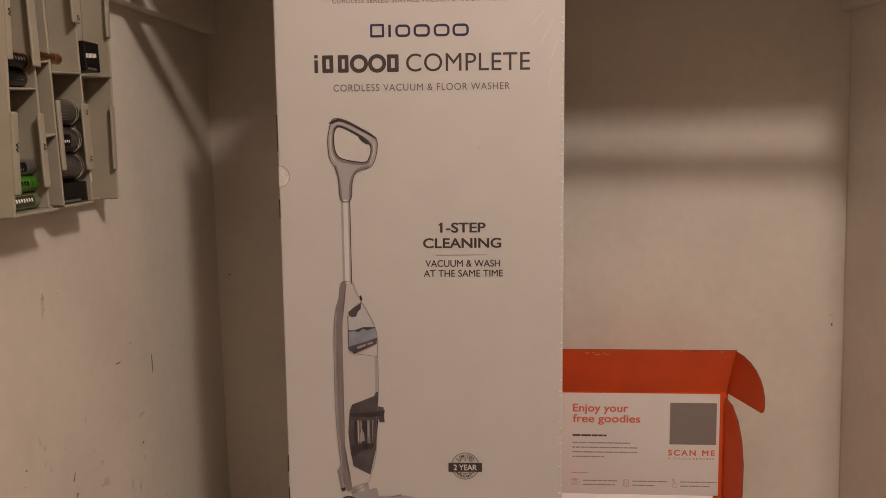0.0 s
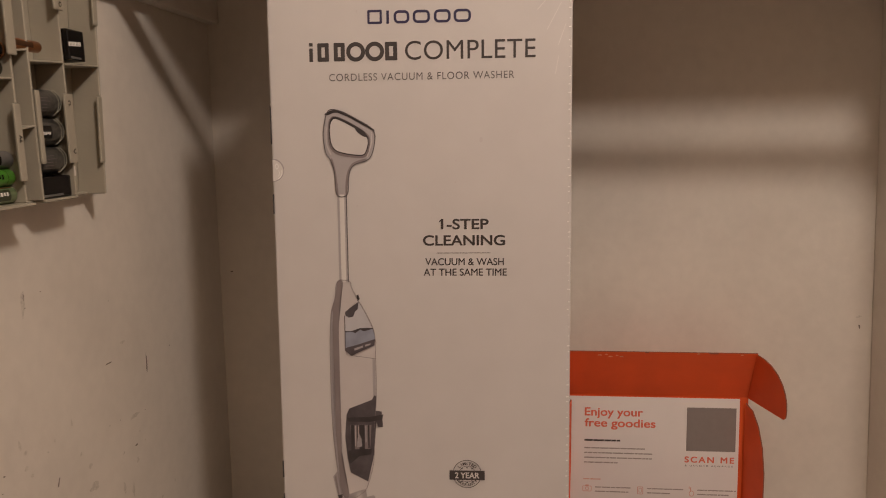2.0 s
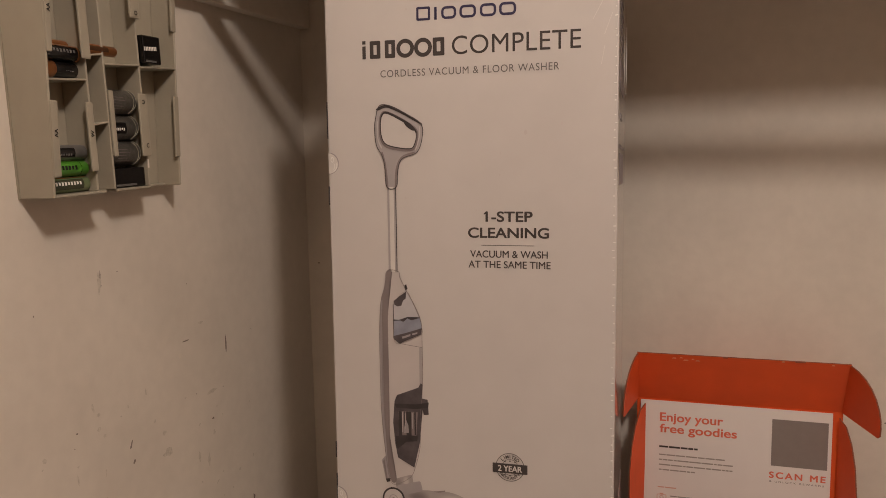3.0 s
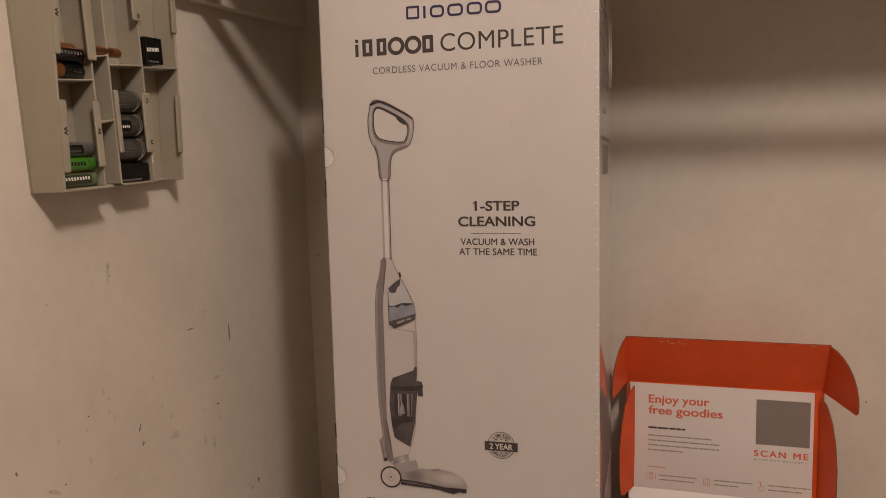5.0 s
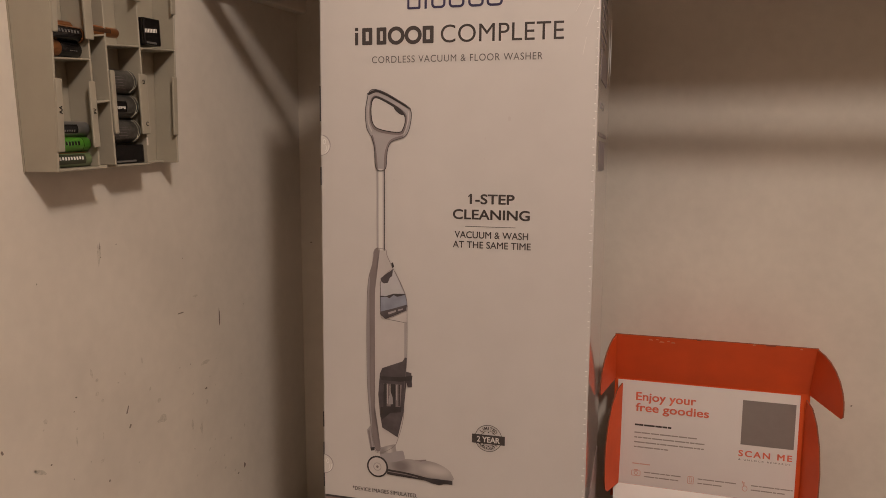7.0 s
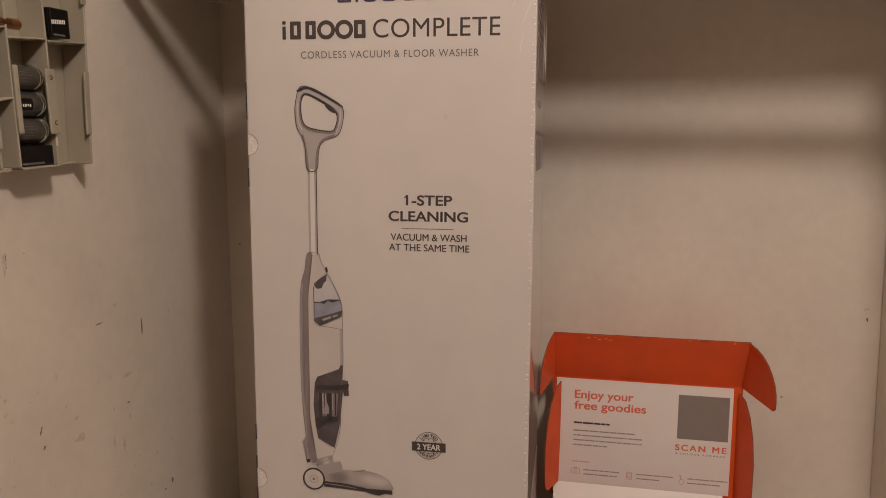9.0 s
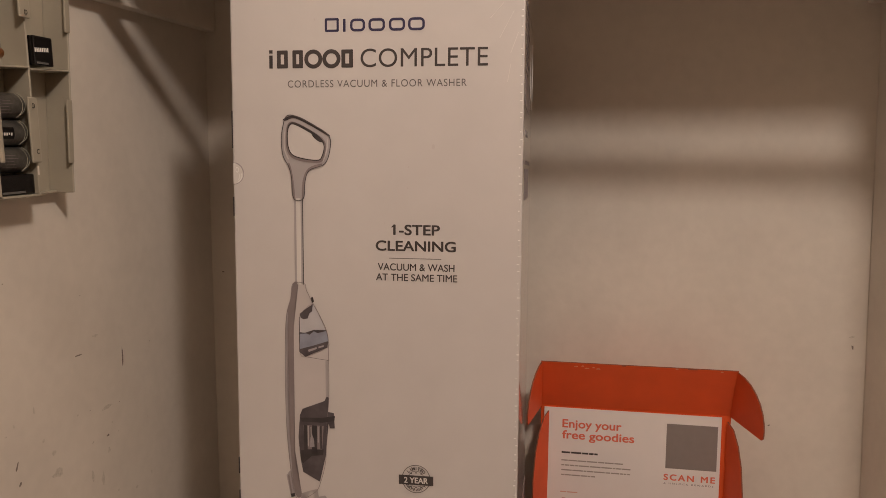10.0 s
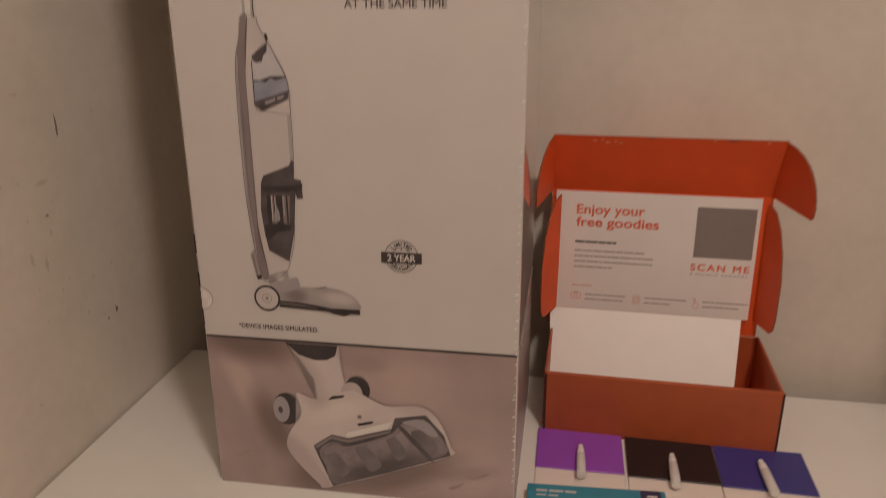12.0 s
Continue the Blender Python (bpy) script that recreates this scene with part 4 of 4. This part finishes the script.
for a0, a1, b0, b1, deep in ((0.0545, 0.0635, 0.021, 0.085, 0.033), (0.0560, 0.0675, 0.124, 0.21, 0.033),
                             (0.0875, 0.0940, 0.034, 0.0975, 0.032), (0.1305, 0.1440, 0.033, 0.0965, 0.032), (0.1295, 0.1450, 0.171, 0.23, 0.032),
                             (0.186, 0.1945, 0.031, 0.097, 0.030), (0.187, 0.1955, 0.166, 0.23, 0.030)):
    part("lip", flared(block(deep - 0.0005, deep + 0.0018, a0, a1, b0, b1, 0.0015, 2)), PLASTIC, rack)


part("slot", block(0.0300, 0.0304, 0.1404, 0.1426, 0.021, 0.030), WALL, rack, "pale gap with the wall behind it")


def rack_words(text, a, b, size, spin):
    bm = letters(text, 0.012)
    xs, ys = [v.co.x for v in bm.verts], [v.co.y for v in bm.verts]
    mx0, my0 = (min(xs) + max(xs)) / 2, (min(ys) + max(ys)) / 2
    c, s = math.cos(radians(spin)), math.sin(radians(spin))
    for v in bm.verts:
        u, w = (v.co.x - mx0) * size, (v.co.y - my0) * size
        h = b + u * s + w * c
        v.co = Vector((OD + 0.0073 + 0.058 * h if a < 0.05 else 0.0352, a + u * c - w * s, h))
    part("embossed_size", bm, BLACK, rack)


for text, a, b, size, spin in (("AA", 0.0042, 0.056, 0.0055, 90), ("9V", 0.059, 0.056, 0.0055, 90), ("C", 0.136, 0.088, 0.0062, 180), ("C", 0.137, 0.044, 0.0062, 0),
                               ("AA", 0.0034, 0.160, 0.0052, 90), ("D", 0.137, 0.176, 0.0062, 0)):
    rack_words(text, a, b, size, spin)


def cell(a, b, r, length, deep, body, end, size_word, end_share=0.3):
    """A round battery lying level in the rack."""
    ob = thing("battery", ORG @ pose(deep, a, b), "round " + size_word, "battery", "batteries in the organiser")
    part("case", rod_bm(r, length, 24, r * 0.12), body, ob, smooth=True)
    if end:
        part("end_band", rod_bm(r + 0.0002, length * end_share, 24, r * 0.12), end, ob, smooth=True)
    nub = rod_bm(r * 0.36, 0.0018, 16, 0.0003)
    bmesh.ops.translate(nub, verts=nub.verts, vec=(0, length, 0))
    part("terminal", nub, SHINY, ob, smooth=True)
    return ob


def cell_mark(ob, r, y0, y1, ang0, ang1, material):
    """A bar of print that follows the round case."""
    bm = bmesh.new()
    rows = []
    for y in (y0, y1):
        rows.append([bm.verts.new(((r + 0.0003) * math.cos(radians(ang0 + (ang1 - ang0) * i / 5)), y, (r + 0.0003) * math.sin(radians(ang0 + (ang1 - ang0) * i / 5)))) for i in range(6)])
    for i in range(5):
        bm.faces.new((rows[0][i], rows[0][i + 1], rows[1][i + 1], rows[1][i]))
    part("print_bar", bm, material, ob)


def cell_word(ob, r, y0, y1, ang0, ang1, count, material):
    """A name on a round case, as a row of plain strokes."""
    step = (y1 - y0) / count
    for i in range(count):
        cell_mark(ob, r, y0 + step * i, y0 + step * (i + 0.62), ang0 + (i % 3 == 1) * 3, ang1, material)


ra = 0.0072
o = cell(0.0115, 0.0100, ra, 0.050, 0.018, OLIVE, None, "pale green battery with white print")
cell_mark(o, ra, 0.001, 0.041, -34, 42, LABEL)
cell_word(o, ra + 0.0002, 0.006, 0.039, -2, 22, 9, WHITE_INK)
cell_mark(o, ra, 0.002, 0.046, 54, 64, COPPER)
o = cell(0.0115, 0.0246, ra, 0.050, 0.018, GREEN, None, "bright green battery")
cell_word(o, ra, 0.012, 0.036, -8, 22, 6, BLACK)
cell_mark(o, ra, 0.040, 0.0405, -80, 80, BLACK)
o = cell(0.0115, 0.0392, ra, 0.050, 0.018, SILVER, None, "silver-grey battery with a black band")
cell_mark(o, ra, 0.002, 0.034, -30, 34, BLACK)
cell_word(o, ra + 0.0001, 0.010, 0.031, -22, -6, 7, SILVER)
o = cell(0.0095, 0.1140, ra, 0.050, 0.019, BLACK, COPPER, "black and copper battery", 0.48)
cell_word(o, ra, 0.034, 0.044, -14, -8, 4, SILVER)
o = cell(0.0118, 0.1284, ra, 0.050, 0.0215, BLACK, None, "black and copper battery")
cell_word(o, ra, 0.012, 0.044, 0, 24, 8, SILVER)
cell_mark(o, ra, 0.001, 0.049, 48, 125, COPPER)
cell_mark(o, ra, 0.046, 0.049, -70, 48, COPPER)
o = cell(0.0118, 0.1355, 0.0064, 0.050, 0.0092, BRONZE, None, "brown and copper battery lying at the back")
cell_mark(o, 0.0064, 0.030, 0.050, -60, 80, COPPER)
o = cell(0.064, 0.1352, 0.0050, 0.0445, 0.0262, COPPER, None, "slim copper battery lying across the dividers")
cell_mark(o, 0.0050, 0.0, 0.032, -20, 30, BRONZE)
rc = 0.0126
for b in (0.0365, 0.0620, 0.0878):
    o = cell(0.0895, b, rc, 0.046, 0.0155, CELL_DARK, None, "large dark battery in torn clear wrap")
    if b == 0.0620:
        cell_mark(o, rc, 0.004, 0.026, -26, 24, BLACK)
        cell_word(o, rc + 0.0001, 0.006, 0.024, -12, 0, 6, WHITE_INK)
    else:
        for k in range(5):
            cell_mark(o, rc, 0.008 + 0.002 * (k % 2), 0.028 - 0.003 * (k % 3), -34 + 13 * k, -32.6 + 13 * k, P_SPINE)
    # Pale loops of the torn wrap, their glint put into the colour.
    for k in range(2):
        loop = bpy.data.curves.new("wrap_loop", "CURVE")
        loop.dimensions, loop.bevel_depth, loop.bevel_resolution = "3D", 0.00019, 1
        sp = loop.splines.new("NURBS")
        sp.points.add(6)
        for i in range(7):
            ang = radians(-72 + 24 * i)
            q = rc + 0.0008 + 0.0004 * k
            sp.points[i].co = (q * math.cos(ang * 0.55), 0.030 + 0.003 * k + 0.010 * math.cos(ang), q * math.sin(ang) * (0.9 - 0.08 * k) + 0.001 * k, 1)
        sp.use_endpoint_u = True
        ob = new("wrap_loop", loop)
        loop.materials.append(WRAP)
        ob.parent = o


def square_cell(a, b, w, h, deep, label, out=0.003):
    ob = thing("square_battery", ORG @ pose(out, a, b), label, "battery", "batteries in the organiser")
    part("case", block(0, deep, 0, w, 0, h, 0.0016, 2), BLACK, ob)
    part("base_band", block(deep, deep + 0.0003, 0.003, w * 0.7, 0.0015, 0.0035), SILVER, ob)
    return ob


square_cell(0.091, 0.0028, 0.048, 0.0195, 0.024, "black block battery lying on its side")
o = square_cell(0.1440, 0.1278, 0.0285, 0.0285, 0.024, "black square battery standing on a ledge", 0.0105)
for k in range(8):
    part("print_bar", block(0.0240, 0.0243, 0.0015 + 0.0026 * k, 0.0031 + 0.0026 * k, 0.0125 + 0.0002 * k, 0.0165 + 0.0002 * k), WHITE_INK, o)
